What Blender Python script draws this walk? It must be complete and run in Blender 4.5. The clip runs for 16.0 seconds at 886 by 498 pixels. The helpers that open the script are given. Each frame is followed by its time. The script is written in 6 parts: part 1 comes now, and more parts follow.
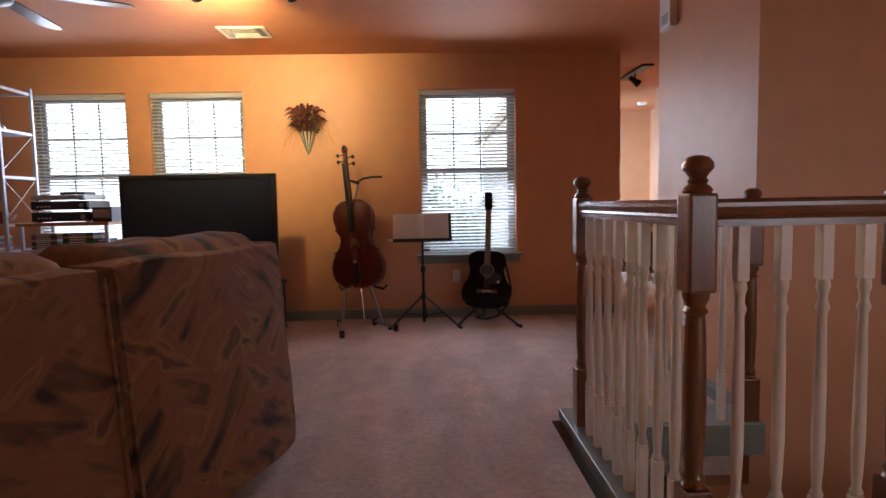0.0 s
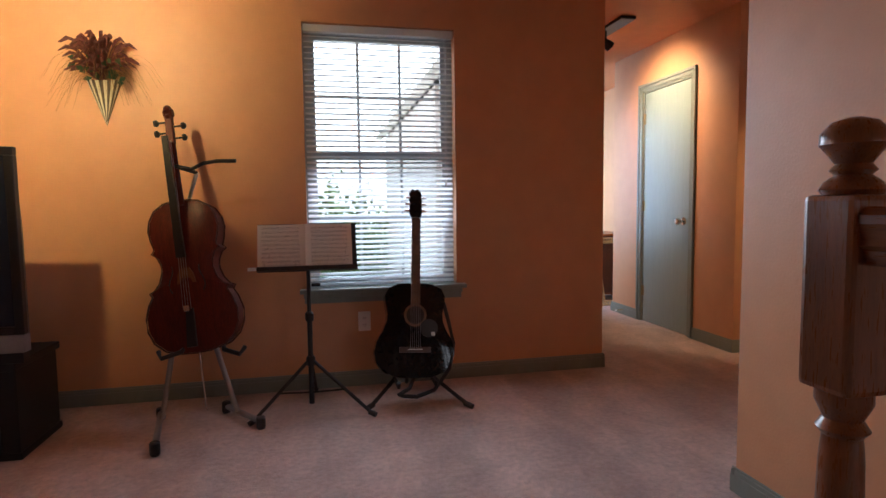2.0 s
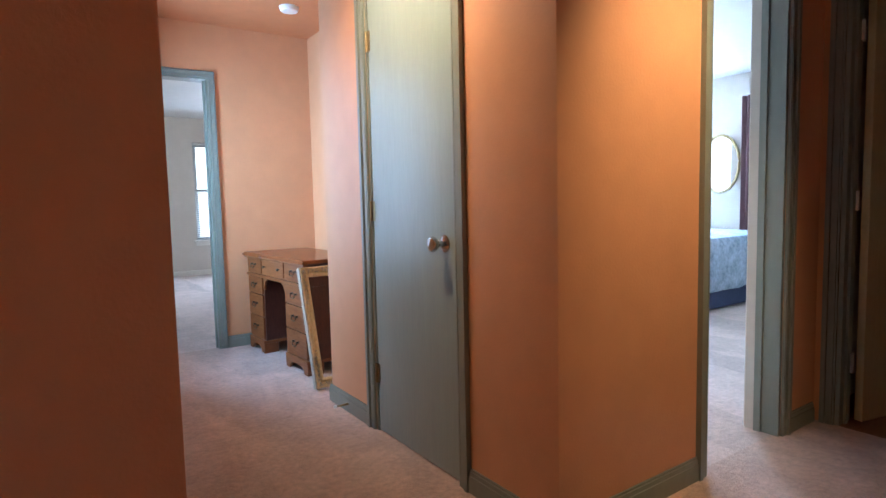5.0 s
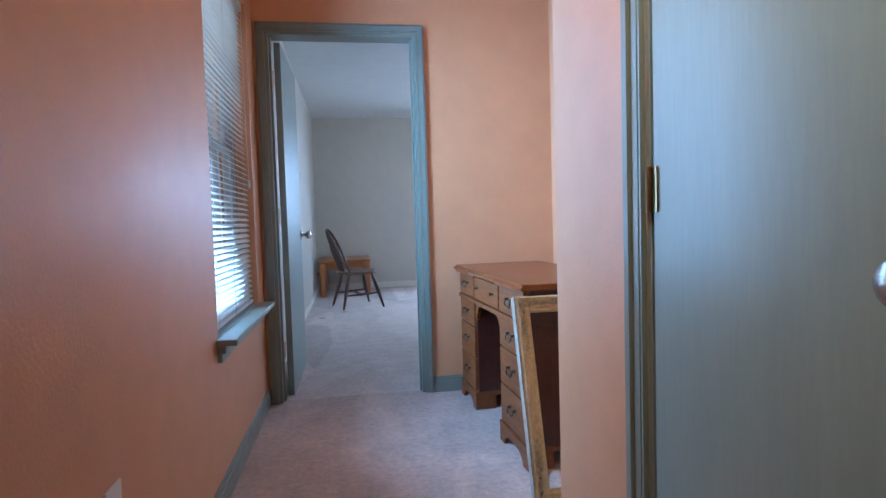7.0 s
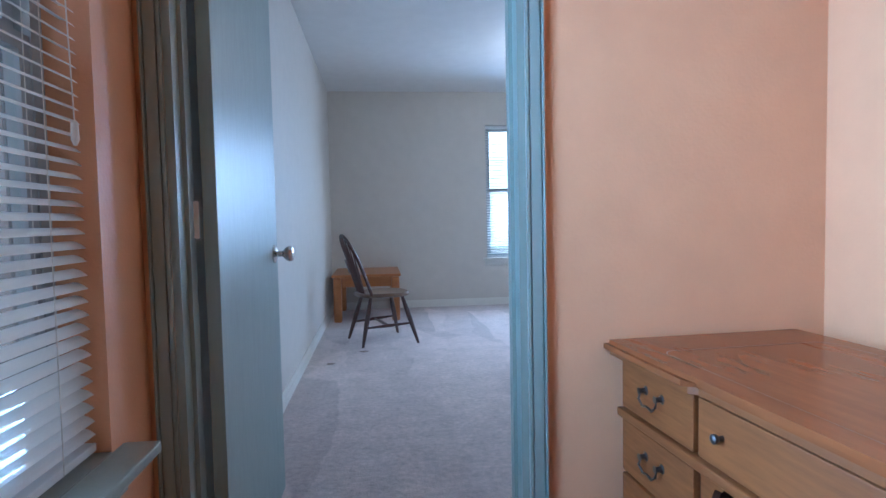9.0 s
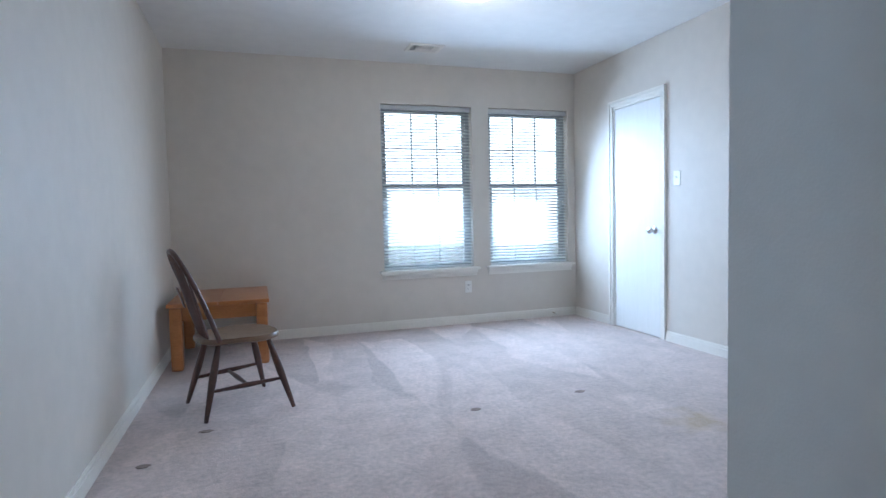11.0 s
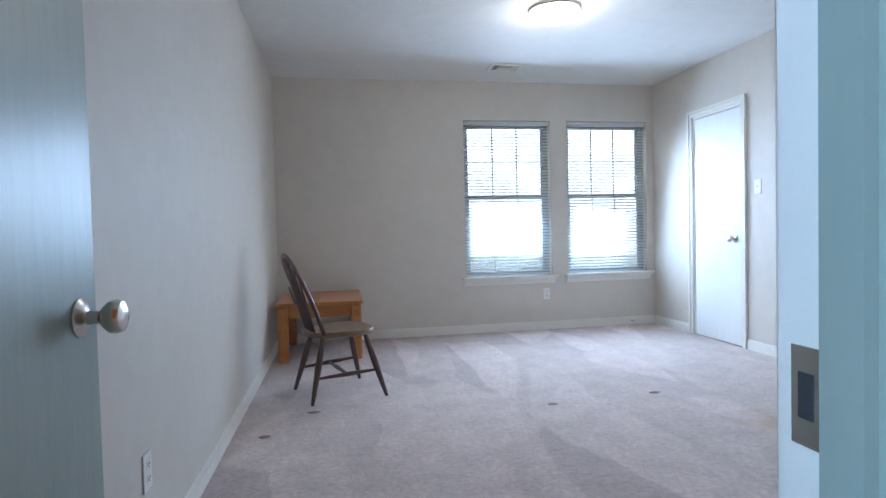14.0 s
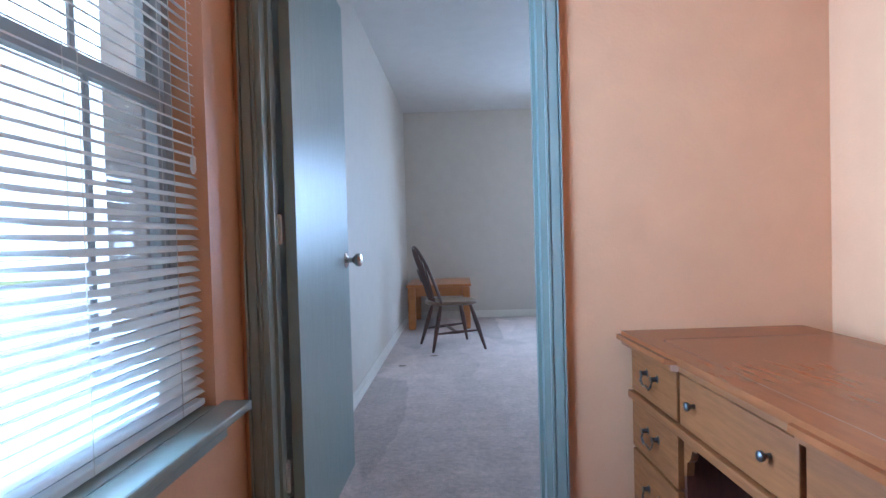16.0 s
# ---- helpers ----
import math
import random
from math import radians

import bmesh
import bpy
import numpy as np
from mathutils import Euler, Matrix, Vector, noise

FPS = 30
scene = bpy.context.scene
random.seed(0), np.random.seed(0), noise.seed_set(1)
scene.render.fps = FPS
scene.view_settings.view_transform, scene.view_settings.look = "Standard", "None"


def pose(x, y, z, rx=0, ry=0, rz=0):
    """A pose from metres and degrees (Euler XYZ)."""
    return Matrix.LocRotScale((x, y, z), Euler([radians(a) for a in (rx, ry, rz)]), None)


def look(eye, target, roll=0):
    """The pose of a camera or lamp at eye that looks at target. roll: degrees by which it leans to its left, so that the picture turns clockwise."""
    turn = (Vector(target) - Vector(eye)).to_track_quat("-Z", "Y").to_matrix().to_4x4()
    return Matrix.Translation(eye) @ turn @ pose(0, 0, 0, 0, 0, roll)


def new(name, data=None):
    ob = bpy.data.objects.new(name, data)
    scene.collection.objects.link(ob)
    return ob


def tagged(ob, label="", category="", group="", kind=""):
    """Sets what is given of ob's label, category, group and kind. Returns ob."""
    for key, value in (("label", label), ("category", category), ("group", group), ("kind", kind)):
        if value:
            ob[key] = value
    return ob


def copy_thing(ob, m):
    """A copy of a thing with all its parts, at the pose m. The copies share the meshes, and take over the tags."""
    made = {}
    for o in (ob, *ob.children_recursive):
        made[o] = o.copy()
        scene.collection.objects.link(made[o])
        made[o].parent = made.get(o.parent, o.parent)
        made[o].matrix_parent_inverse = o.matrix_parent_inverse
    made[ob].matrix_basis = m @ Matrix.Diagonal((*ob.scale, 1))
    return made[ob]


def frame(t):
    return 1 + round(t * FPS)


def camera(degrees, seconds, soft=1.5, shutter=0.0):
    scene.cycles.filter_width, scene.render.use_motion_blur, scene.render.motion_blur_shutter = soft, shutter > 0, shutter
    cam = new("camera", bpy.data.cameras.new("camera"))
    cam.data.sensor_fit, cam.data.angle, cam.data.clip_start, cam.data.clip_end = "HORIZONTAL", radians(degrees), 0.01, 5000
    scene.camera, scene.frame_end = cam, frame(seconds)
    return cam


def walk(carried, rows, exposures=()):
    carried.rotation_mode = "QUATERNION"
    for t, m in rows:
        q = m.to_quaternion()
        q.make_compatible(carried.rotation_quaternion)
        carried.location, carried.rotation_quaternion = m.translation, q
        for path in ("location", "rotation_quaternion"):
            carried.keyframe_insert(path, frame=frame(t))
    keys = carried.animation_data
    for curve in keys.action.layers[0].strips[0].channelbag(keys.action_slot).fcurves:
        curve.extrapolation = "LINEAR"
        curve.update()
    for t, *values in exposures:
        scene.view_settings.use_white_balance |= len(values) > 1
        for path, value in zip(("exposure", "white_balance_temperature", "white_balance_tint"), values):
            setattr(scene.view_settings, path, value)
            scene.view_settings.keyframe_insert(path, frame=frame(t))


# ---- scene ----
cam = camera(76.0, 16.0)
PATH = [
    (0, (0.248, 0.046, 1.055), (0.303, 2.039, 0.897), -1.1),
    (0.5, (0.254, 0.522, 1.032), (0.25, 2.516, 0.881), -1.3),
    (1, (0.247, 0.978, 1.046), (0.38, 2.967, 0.892), -1.2),
    (1.5, (0.26, 1.501, 1.054), (0.5, 3.48, 0.899), -1.2),
    (2, (0.287, 1.948, 1.062), (0.700, 3.898, 0.910), -0.7),
    (2.5, (0.487, 2.436, 1.065), (1.199, 4.296, 0.881), -0.5),
    (3, (0.68, 2.845, 1.079), (1.509, 4.654, 0.881), -0.1),
    (3.2, (0.758, 3.009, 1.103), (1.736, 4.741, 0.897), 0.4),
    (5.3, (2.023, 4.393, 1.041), (3.155, 6.035, 0.888), -1.3),
    (5.5, (2.098, 4.513, 1.024), (3.127, 6.223, 0.88), -1.5),
    (6, (2.285, 4.795, 1.024), (3.081, 6.626, 0.904), -1.3),
    (6.5, (2.481, 5.132, 1.018), (3.044, 7.048, 0.909), -1.8),
    (7, (2.507, 5.495, 0.993), (2.823, 7.467, 0.889), -1.7),
    (7.5, (2.521, 5.911, 1.015), (2.803, 7.888, 0.917), -1.2),
    (8, (2.551, 6.415, 1.022), (2.802, 8.396, 0.923), -1.1),
    (8.2, (2.544, 6.603, 1.006), (2.758, 8.589, 0.907), -1.2),
    (10.3, (2.591, 8.476, 1.078), (2.907, 10.448, 0.969), -1.2),
    (10.5, (2.638, 8.601, 1.079), (2.998, 10.565, 0.972), -1.3),
    (11, (2.688, 8.771, 1.063), (3.307, 10.67, 0.952), -1.3),
    (11.5, (2.631, 8.891, 1.054), (3.335, 10.76, 0.947), -1.4),
    (12, (2.614, 8.947, 1.064), (3.317, 10.817, 0.962), -1.5),
    (12.5, (2.647, 9.022, 1.061), (3.362, 10.887, 0.96), -1.5),
    (13, (2.649, 9.038, 1.044), (3.284, 10.932, 0.956), -1.6),
    (13.5, (2.596, 8.781, 1.057), (3.088, 10.719, 0.984), -1.4),
    (14, (2.588, 8.48, 1.045), (2.941, 10.447, 0.98), -1.4),
    (14.5, (2.625, 8.179, 1.028), (2.734, 10.175, 0.974), -1.4),
    (15, (2.598, 7.805, 1.019), (2.636, 9.805, 0.972), -1.5),
    (15.5, (2.607, 7.461, 1.03), (2.656, 9.46, 0.98), -1.4),
    (16, (2.654, 7.096, 1.006), (2.59, 9.094, 0.961), -1.6),
]
EXPOSURE = [(0.0, 1.15, 6050, 16), (2.4, 1.08, 5850, 14), (3.2, 1.25, 5750, 14), (5.5, 1.05, 5500, 12), (7.0, 0.92, 4850, 8), (8.2, 0.95, 4600, 9), (10.3, 0.85, 5350, 12), (14.0, 0.87, 5580, 12), (16.0, 1.07, 5050, 12)]
walk(cam, [(t, look(eye, target, roll)) for t, eye, target, roll in PATH], EXPOSURE)

# ---- world and light ----
world = bpy.data.worlds.new("sky")
scene.world = world
world.use_nodes = True
wn = world.node_tree.nodes
sky = wn.new("ShaderNodeTexSky")
sky.sky_type, sky.sun_disc = "NISHITA", False
sky.sun_elevation, sky.sun_rotation = radians(48), radians(153)
sky.air_density, sky.dust_density = 1.0, 6.0
world.node_tree.links.new(sky.outputs[0], wn["Background"].inputs[0])
wn["Background"].inputs[1].default_value = 0.15


def lamp(name, kind, m, energy, color, **more):
    data = bpy.data.lights.new(name, kind)
    data.energy, data.color = energy, color
    for key, value in more.items():
        if key == "size":
            data.shape, data.size, data.size_y = "RECTANGLE", value[0], value[1]
        elif key == "angle":
            data.angle = radians(value)
        elif key == "spread":
            data.spread = radians(value)
        elif key == "spot":
            data.spot_size, data.spot_blend = radians(value[0]), value[1]
        elif key == "soft":
            data.shadow_soft_size = value
    ob = new(name, data)
    ob.matrix_basis = m
    return ob


lamp("sun", "SUN", look((10, -20, 25), (0, 0, 0)), 4.0, (1.0, 0.95, 0.88), angle=3)
DAY = (0.62, 0.80, 1.0)
DAY_LIVING = (0.78, 0.87, 1.0)
# daylight standing in the window openings
lamp("daylight_1", "AREA", look((-2.85, 5.305, 1.36), (-2.85, 4, 1.1)), 7, DAY_LIVING, size=(0.80, 1.45), spread=150)
lamp("daylight_2", "AREA", look((-1.81, 5.305, 1.36), (-1.81, 4, 1.1)), 7, DAY_LIVING, size=(0.80, 1.45), spread=150)
lamp("daylight_3", "AREA", look((0.64, 5.305, 1.36), (0.64, 4, 1.1)), 9, DAY_LIVING, size=(0.84, 1.45), spread=150)
lamp("daylight_4", "AREA", look((2.014, 7.98, 1.36), (3.2, 7.93, 1.30)), 22, (0.47, 0.73, 1.0), size=(0.62, 1.40), spread=125)
lamp("daylight_5", "AREA", look((4.275, 14.050, 1.37), (4.275, 12, 0.75)), 21, DAY, size=(0.70, 1.2), spread=155)
lamp("daylight_6", "AREA", look((5.28, 14.050, 1.30), (5.20, 12, 0.7)), 20, DAY, size=(0.55, 1.2), spread=150)
lamp("daylight_7", "AREA", look((8.205, 8.65, 1.38), (6, 8.4, 1.0)), 190, DAY, size=(0.86, 1.4))
# Fill lamp added behind the camera's start to lift stair wall and sofa
lamp("fill_south", "AREA", look((3.6, -2.6, 1.40), (3.0, 2.6, 1.0)), 2.4, (0.95, 0.80, 0.72), size=(1.5, 1.3))
WARM = (1.0, 0.73, 0.30)
lamp("spot_glow_1", "SPOT", look((-1.05, 3.50, 2.25), (-1.36, 5.3, 2.22)), 95, WARM, spot=(112, 1.0), soft=0.03)
# Added fill for sofa and newels; neither modelled track head aims this way
lamp("fill_spot", "SPOT", look((-0.51, 3.40, 2.25), (0.9, -0.9, 0.7)), 52, (1.0, 0.72, 0.42), spot=(75, 1.0), soft=0.05)
lamp("spot_glow_2", "SPOT", look((2.53, 6.10, 2.25), (3.1, 6.22, 1.74)), 40, (1.0, 0.72, 0.42), spot=(116, 1.0), soft=0.09)
lamp("spot_glow_3", "SPOT", look((3.66, 4.66, 2.25), (3.70, 5.25, 1.50)), 54, (1.0, 0.67, 0.32), spot=(70, 1.0), soft=0.05)
lamp("room_lamp_glow", "POINT", pose(4.055, 12.165, 2.34), 6, (1.0, 0.90, 0.76), soft=0.15)


# ---- materials ----
def material(name, color, rough=0.6, metal=0.0, vary=0.12, scale=3.0, fine=60.0, bump=0.0, bump_scale=300.0, spec=0.5, coat=0.0, stretch=None, tint=None):
    """A plain surface with stains at one scale, grain at another and a fine relief."""
    m = bpy.data.materials.new(name)
    m.use_nodes = True
    n, l = m.node_tree.nodes, m.node_tree.links
    b = n["Principled BSDF"]
    b.inputs["Roughness"].default_value, b.inputs["Metallic"].default_value = rough, metal
    b.inputs["Specular IOR Level"].default_value, b.inputs["Coat Weight"].default_value = spec, coat
    tc = n.new("ShaderNodeTexCoord")
    mp = n.new("ShaderNodeMapping")
    mp.inputs["Scale"].default_value = stretch or (1, 1, 1)
    l.new(tc.outputs["Object"], mp.inputs[0])
    big, small = n.new("ShaderNodeTexNoise"), n.new("ShaderNodeTexNoise")
    big.inputs["Scale"].default_value, small.inputs["Scale"].default_value = scale, fine
    big.inputs["Detail"].default_value, small.inputs["Detail"].default_value = 4, 3
    l.new(mp.outputs[0], big.inputs["Vector"])
    l.new(mp.outputs[0], small.inputs["Vector"])
    add = n.new("ShaderNodeMath")
    add.operation = "ADD"
    l.new(big.outputs[0], add.inputs[0])
    l.new(small.outputs[0], add.inputs[1])
    ramp = n.new("ShaderNodeMapRange")
    ramp.inputs["From Min"].default_value, ramp.inputs["From Max"].default_value = 0.6, 1.4
    l.new(add.outputs[0], ramp.inputs[0])
    mix = n.new("ShaderNodeMix")
    mix.data_type = "RGBA"
    low = tint or tuple(c * (1 - vary * 1.6) for c in color)
    high = tuple(min(1, c * (1 + vary * 0.6)) for c in color)
    mix.inputs[6].default_value, mix.inputs[7].default_value = (*low, 1), (*high, 1)
    l.new(ramp.outputs[0], mix.inputs[0])
    l.new(mix.outputs[2], b.inputs["Base Color"])
    if bump:
        tex, bp = n.new("ShaderNodeTexNoise"), n.new("ShaderNodeBump")
        tex.inputs["Scale"].default_value, tex.inputs["Detail"].default_value = bump_scale, 3
        bp.inputs["Strength"].default_value, bp.inputs["Distance"].default_value = min(1, bump), 0.004
        l.new(mp.outputs[0], tex.inputs["Vector"])
        l.new(tex.outputs[0], bp.inputs["Height"])
        l.new(bp.outputs[0], b.inputs["Normal"])
    return m


def glowing(name, color, strength):
    m = bpy.data.materials.new(name)
    m.use_nodes = True
    b = m.node_tree.nodes["Principled BSDF"]
    b.inputs["Base Color"].default_value = (*color, 1)
    b.inputs["Emission Color"].default_value, b.inputs["Emission Strength"].default_value = (*color, 1), strength
    return m


def glass_material():
    m = bpy.data.materials.new("window glass")
    m.use_nodes = True
    n, l = m.node_tree.nodes, m.node_tree.links
    n.remove(n["Principled BSDF"])
    clear, gloss, mix, fr = n.new("ShaderNodeBsdfTransparent"), n.new("ShaderNodeBsdfGlossy"), n.new("ShaderNodeMixShader"), n.new("ShaderNodeLayerWeight")
    clear.inputs[0].default_value = (0.93, 0.96, 0.95, 1)
    gloss.inputs["Roughness"].default_value, fr.inputs[0].default_value = 0.02, 0.5
    steep, share = n.new("ShaderNodeMath"), n.new("ShaderNodeMapRange")
    steep.operation, steep.inputs[1].default_value = "POWER", 4.0
    share.inputs["To Min"].default_value, share.inputs["To Max"].default_value = 0.03, 0.5
    l.new(fr.outputs["Facing"], steep.inputs[0])
    l.new(steep.outputs[0], share.inputs[0])
    l.new(share.outputs[0], mix.inputs[0])
    l.new(clear.outputs[0], mix.inputs[1])
    l.new(gloss.outputs[0], mix.inputs[2])
    l.new(mix.outputs[0], n["Material Output"].inputs[0])
    return m


def fabric_material():
    """Upholstery with painterly brush strokes in brown, ochre, plum and dark green."""
    m = bpy.data.materials.new("painterly upholstery")
    m.use_nodes = True
    n, l = m.node_tree.nodes, m.node_tree.links
    b = n["Principled BSDF"]
    b.inputs["Roughness"].default_value = 0.9
    tc = n.new("ShaderNodeTexCoord")
    sets = []
    for turn, seed in ((0.55, 0.0), (-0.75, 7.0)):
        mp, warp = n.new("ShaderNodeMapping"), n.new("ShaderNodeTexNoise")
        mp.vector_type = "TEXTURE"
        mp.inputs["Location"].default_value = (seed, seed, seed)
        mp.inputs["Rotation"].default_value, mp.inputs["Scale"].default_value = (0, turn, 0.3), (1.0, 0.5, 0.22)
        l.new(tc.outputs["Object"], mp.inputs[0])
        warp.inputs["Scale"].default_value, warp.inputs["Detail"].default_value, warp.inputs["Distortion"].default_value = 2.4, 6, 0.35
        l.new(mp.outputs[0], warp.inputs["Vector"])
        sets.append(warp)
    pick, pick_tone, warp = n.new("ShaderNodeTexNoise"), n.new("ShaderNodeMapRange"), n.new("ShaderNodeMix")
    pick.inputs["Scale"].default_value = 3.5
    pick_tone.inputs["From Min"].default_value, pick_tone.inputs["From Max"].default_value = 0.46, 0.54
    l.new(tc.outputs["Object"], pick.inputs["Vector"])
    l.new(pick.outputs[0], pick_tone.inputs[0])
    warp.data_type = "FLOAT"
    l.new(pick_tone.outputs[0], warp.inputs[0])
    l.new(sets[0].outputs[0], warp.inputs[2])
    l.new(sets[1].outputs[0], warp.inputs[3])
    ramp = n.new("ShaderNodeValToRGB")
    stops = [(0.33, (0.034, 0.022, 0.013)), (0.41, (0.135, 0.055, 0.026)), (0.47, (0.23, 0.095, 0.040)), (0.54, (0.20, 0.076, 0.038)), (0.60, (0.265, 0.125, 0.047)), (0.66, (0.095, 0.044, 0.024)), (0.74, (0.185, 0.076, 0.037))]
    while len(ramp.color_ramp.elements) < len(stops):
        ramp.color_ramp.elements.new(0.5)
    for e, (p, c) in zip(ramp.color_ramp.elements, stops):
        e.position, e.color = p, (*c, 1)
    l.new(warp.outputs[0], ramp.inputs[0])
    l.new(ramp.outputs[0], b.inputs["Base Color"])
    weave, bp = n.new("ShaderNodeTexNoise"), n.new("ShaderNodeBump")
    weave.inputs["Scale"].default_value = 260
    l.new(tc.outputs["Object"], weave.inputs["Vector"])
    l.new(weave.outputs[0], bp.inputs["Height"])
    bp.inputs["Strength"].default_value, bp.inputs["Distance"].default_value = 0.35, 0.004
    l.new(bp.outputs[0], b.inputs["Normal"])
    return m


def wood_material(name, dark, light, rough=0.35, axis=(1, 1, 1), coat=0.2, scale=6.0, relief=0.12):
    """Wood with long grain: the axis scales are small along the grain."""
    m = bpy.data.materials.new(name)
    m.use_nodes = True
    n, l = m.node_tree.nodes, m.node_tree.links
    b = n["Principled BSDF"]
    b.inputs["Coat Weight"].default_value, b.inputs["Coat Roughness"].default_value = coat, 0.2
    tc, mp = n.new("ShaderNodeTexCoord"), n.new("ShaderNodeMapping")
    mp.inputs["Scale"].default_value = axis
    l.new(tc.outputs["Object"], mp.inputs[0])
    a, c = n.new("ShaderNodeTexNoise"), n.new("ShaderNodeTexNoise")
    a.inputs["Scale"].default_value, a.inputs["Detail"].default_value, a.inputs["Distortion"].default_value = scale, 6, 0.8
    c.inputs["Scale"].default_value, c.inputs["Detail"].default_value = scale * 9, 4
    l.new(mp.outputs[0], a.inputs["Vector"])
    l.new(mp.outputs[0], c.inputs["Vector"])
    add, ramp, mix = n.new("ShaderNodeMath"), n.new("ShaderNodeMapRange"), n.new("ShaderNodeMix")
    add.operation, mix.data_type = "ADD", "RGBA"
    l.new(a.outputs[0], add.inputs[0])
    l.new(c.outputs[0], add.inputs[1])
    ramp.inputs["From Min"].default_value, ramp.inputs["From Max"].default_value = 0.65, 1.35
    l.new(add.outputs[0], ramp.inputs[0])
    l.new(ramp.outputs[0], mix.inputs[0])
    mix.inputs[6].default_value, mix.inputs[7].default_value = (*dark, 1), (*light, 1)
    l.new(mix.outputs[2], b.inputs["Base Color"])
    rr = n.new("ShaderNodeMapRange")
    rr.inputs["To Min"].default_value, rr.inputs["To Max"].default_value = rough * 1.25, rough * 0.8
    l.new(c.outputs[0], rr.inputs[0])
    l.new(rr.outputs[0], b.inputs["Roughness"])
    bp = n.new("ShaderNodeBump")
    bp.inputs["Strength"].default_value, bp.inputs["Distance"].default_value = relief, 0.002
    l.new(c.outputs[0], bp.inputs["Height"])
    l.new(bp.outputs[0], b.inputs["Normal"])
    return m


def carpet_material(name, color, stain=None, swept=0.25):
    """Cut pile: tufts, brushed patches and, where given, an ochre spill."""
    m = bpy.data.materials.new(name)
    m.use_nodes = True
    n, l = m.node_tree.nodes, m.node_tree.links
    b = n["Principled BSDF"]
    b.inputs["Roughness"].default_value, b.inputs["Specular IOR Level"].default_value = 0.95, 0.15
    b.inputs["Sheen Weight"].default_value = 0.25
    tc = n.new("ShaderNodeTexCoord")
    tuft, patch, mott = n.new("ShaderNodeTexNoise"), n.new("ShaderNodeTexNoise"), n.new("ShaderNodeTexNoise")
    tuft.inputs["Scale"].default_value, tuft.inputs["Detail"].default_value = 170, 6
    mott.inputs["Scale"].default_value, mott.inputs["Detail"].default_value = 38, 6
    mp = n.new("ShaderNodeMapping")
    mp.inputs["Scale"].default_value, mp.inputs["Rotation"].default_value = (2.6, 0.9, 1), (0, 0, 0.5)
    l.new(tc.outputs["Object"], mp.inputs[0])
    patch.inputs["Scale"].default_value, patch.inputs["Detail"].default_value, patch.inputs["Distortion"].default_value = 1.3, 3, 0.7
    l.new(tc.outputs["Object"], tuft.inputs["Vector"])
    l.new(tc.outputs["Object"], mott.inputs["Vector"])
    l.new(mp.outputs[0], patch.inputs["Vector"])
    steep = n.new("ShaderNodeMapRange")
    steep.interpolation_type = "SMOOTHSTEP"
    steep.inputs["From Min"].default_value, steep.inputs["From Max"].default_value = 0.34, 0.66
    # long wedges left by the vacuum cleaner
    wedge, wmap, wmix, bend = n.new("ShaderNodeTexVoronoi"), n.new("ShaderNodeMapping"), n.new("ShaderNodeMix"), n.new("ShaderNodeVectorMath")
    wmap.inputs["Scale"].default_value, wmap.inputs["Rotation"].default_value = (2.9, 0.75, 1), (0, 0, -0.45)
    bend.operation = "MULTIPLY_ADD"
    bend.inputs[1].default_value = (0.22, 0.22, 0)
    l.new(patch.outputs[1], bend.inputs[0])
    l.new(tc.outputs["Object"], bend.inputs[2])
    l.new(bend.outputs[0], wmap.inputs[0])
    l.new(wmap.outputs[0], wedge.inputs["Vector"])
    wedge.feature = "SMOOTH_F1"
    wedge.inputs["Scale"].default_value, wedge.inputs["Smoothness"].default_value = 1.0, 0.08
    l.new(patch.outputs[0], steep.inputs[0])
    wmix.data_type = "FLOAT"
    wmix.inputs[0].default_value = swept
    l.new(steep.outputs[0], wmix.inputs[2])
    tone = n.new("ShaderNodeMapRange")
    tone.inputs["From Min"].default_value, tone.inputs["From Max"].default_value = 0.22, 0.78
    l.new(wedge.outputs["Color"], tone.inputs[0])
    l.new(tone.outputs[0], wmix.inputs[3])
    mix1, mix2 = n.new("ShaderNodeMix"), n.new("ShaderNodeMix")
    mix1.data_type = mix2.data_type = "RGBA"
    mix1.inputs[6].default_value = (*(c * 0.76 for c in color), 1)
    mix1.inputs[7].default_value = (*(min(1, c * 1.08) for c in color), 1)
    l.new(wmix.outputs[0], mix1.inputs[0])
    mix2.blend_type = "MULTIPLY"
    mix2.inputs[0].default_value = 1.0
    grain = n.new("ShaderNodeMapRange")
    grain.inputs["From Min"].default_value, grain.inputs["From Max"].default_value = 0.6, 1.4
    grain.inputs["To Min"].default_value, grain.inputs["To Max"].default_value = 0.70, 1.26
    add = n.new("ShaderNodeMath")
    add.operation = "ADD"
    l.new(tuft.outputs[0], add.inputs[0])
    l.new(mott.outputs[0], add.inputs[1])
    l.new(add.outputs[0], grain.inputs[0])
    blot, blot_tone, blot_mix = n.new("ShaderNodeTexNoise"), n.new("ShaderNodeMapRange"), n.new("ShaderNodeMix")
    blot.inputs["Scale"].default_value, blot.inputs["Detail"].default_value, blot.inputs["Roughness"].default_value = 6.5, 5, 0.62
    blot_tone.inputs["From Min"].default_value, blot_tone.inputs["From Max"].default_value = 0.35, 0.65
    blot_tone.inputs["To Min"].default_value, blot_tone.inputs["To Max"].default_value = 0.88, 1.06
    blot_mix.data_type, blot_mix.blend_type = "RGBA", "MULTIPLY"
    blot_mix.inputs[0].default_value = 1.0
    l.new(tc.outputs["Object"], blot.inputs["Vector"])
    l.new(blot.outputs[0], blot_tone.inputs[0])
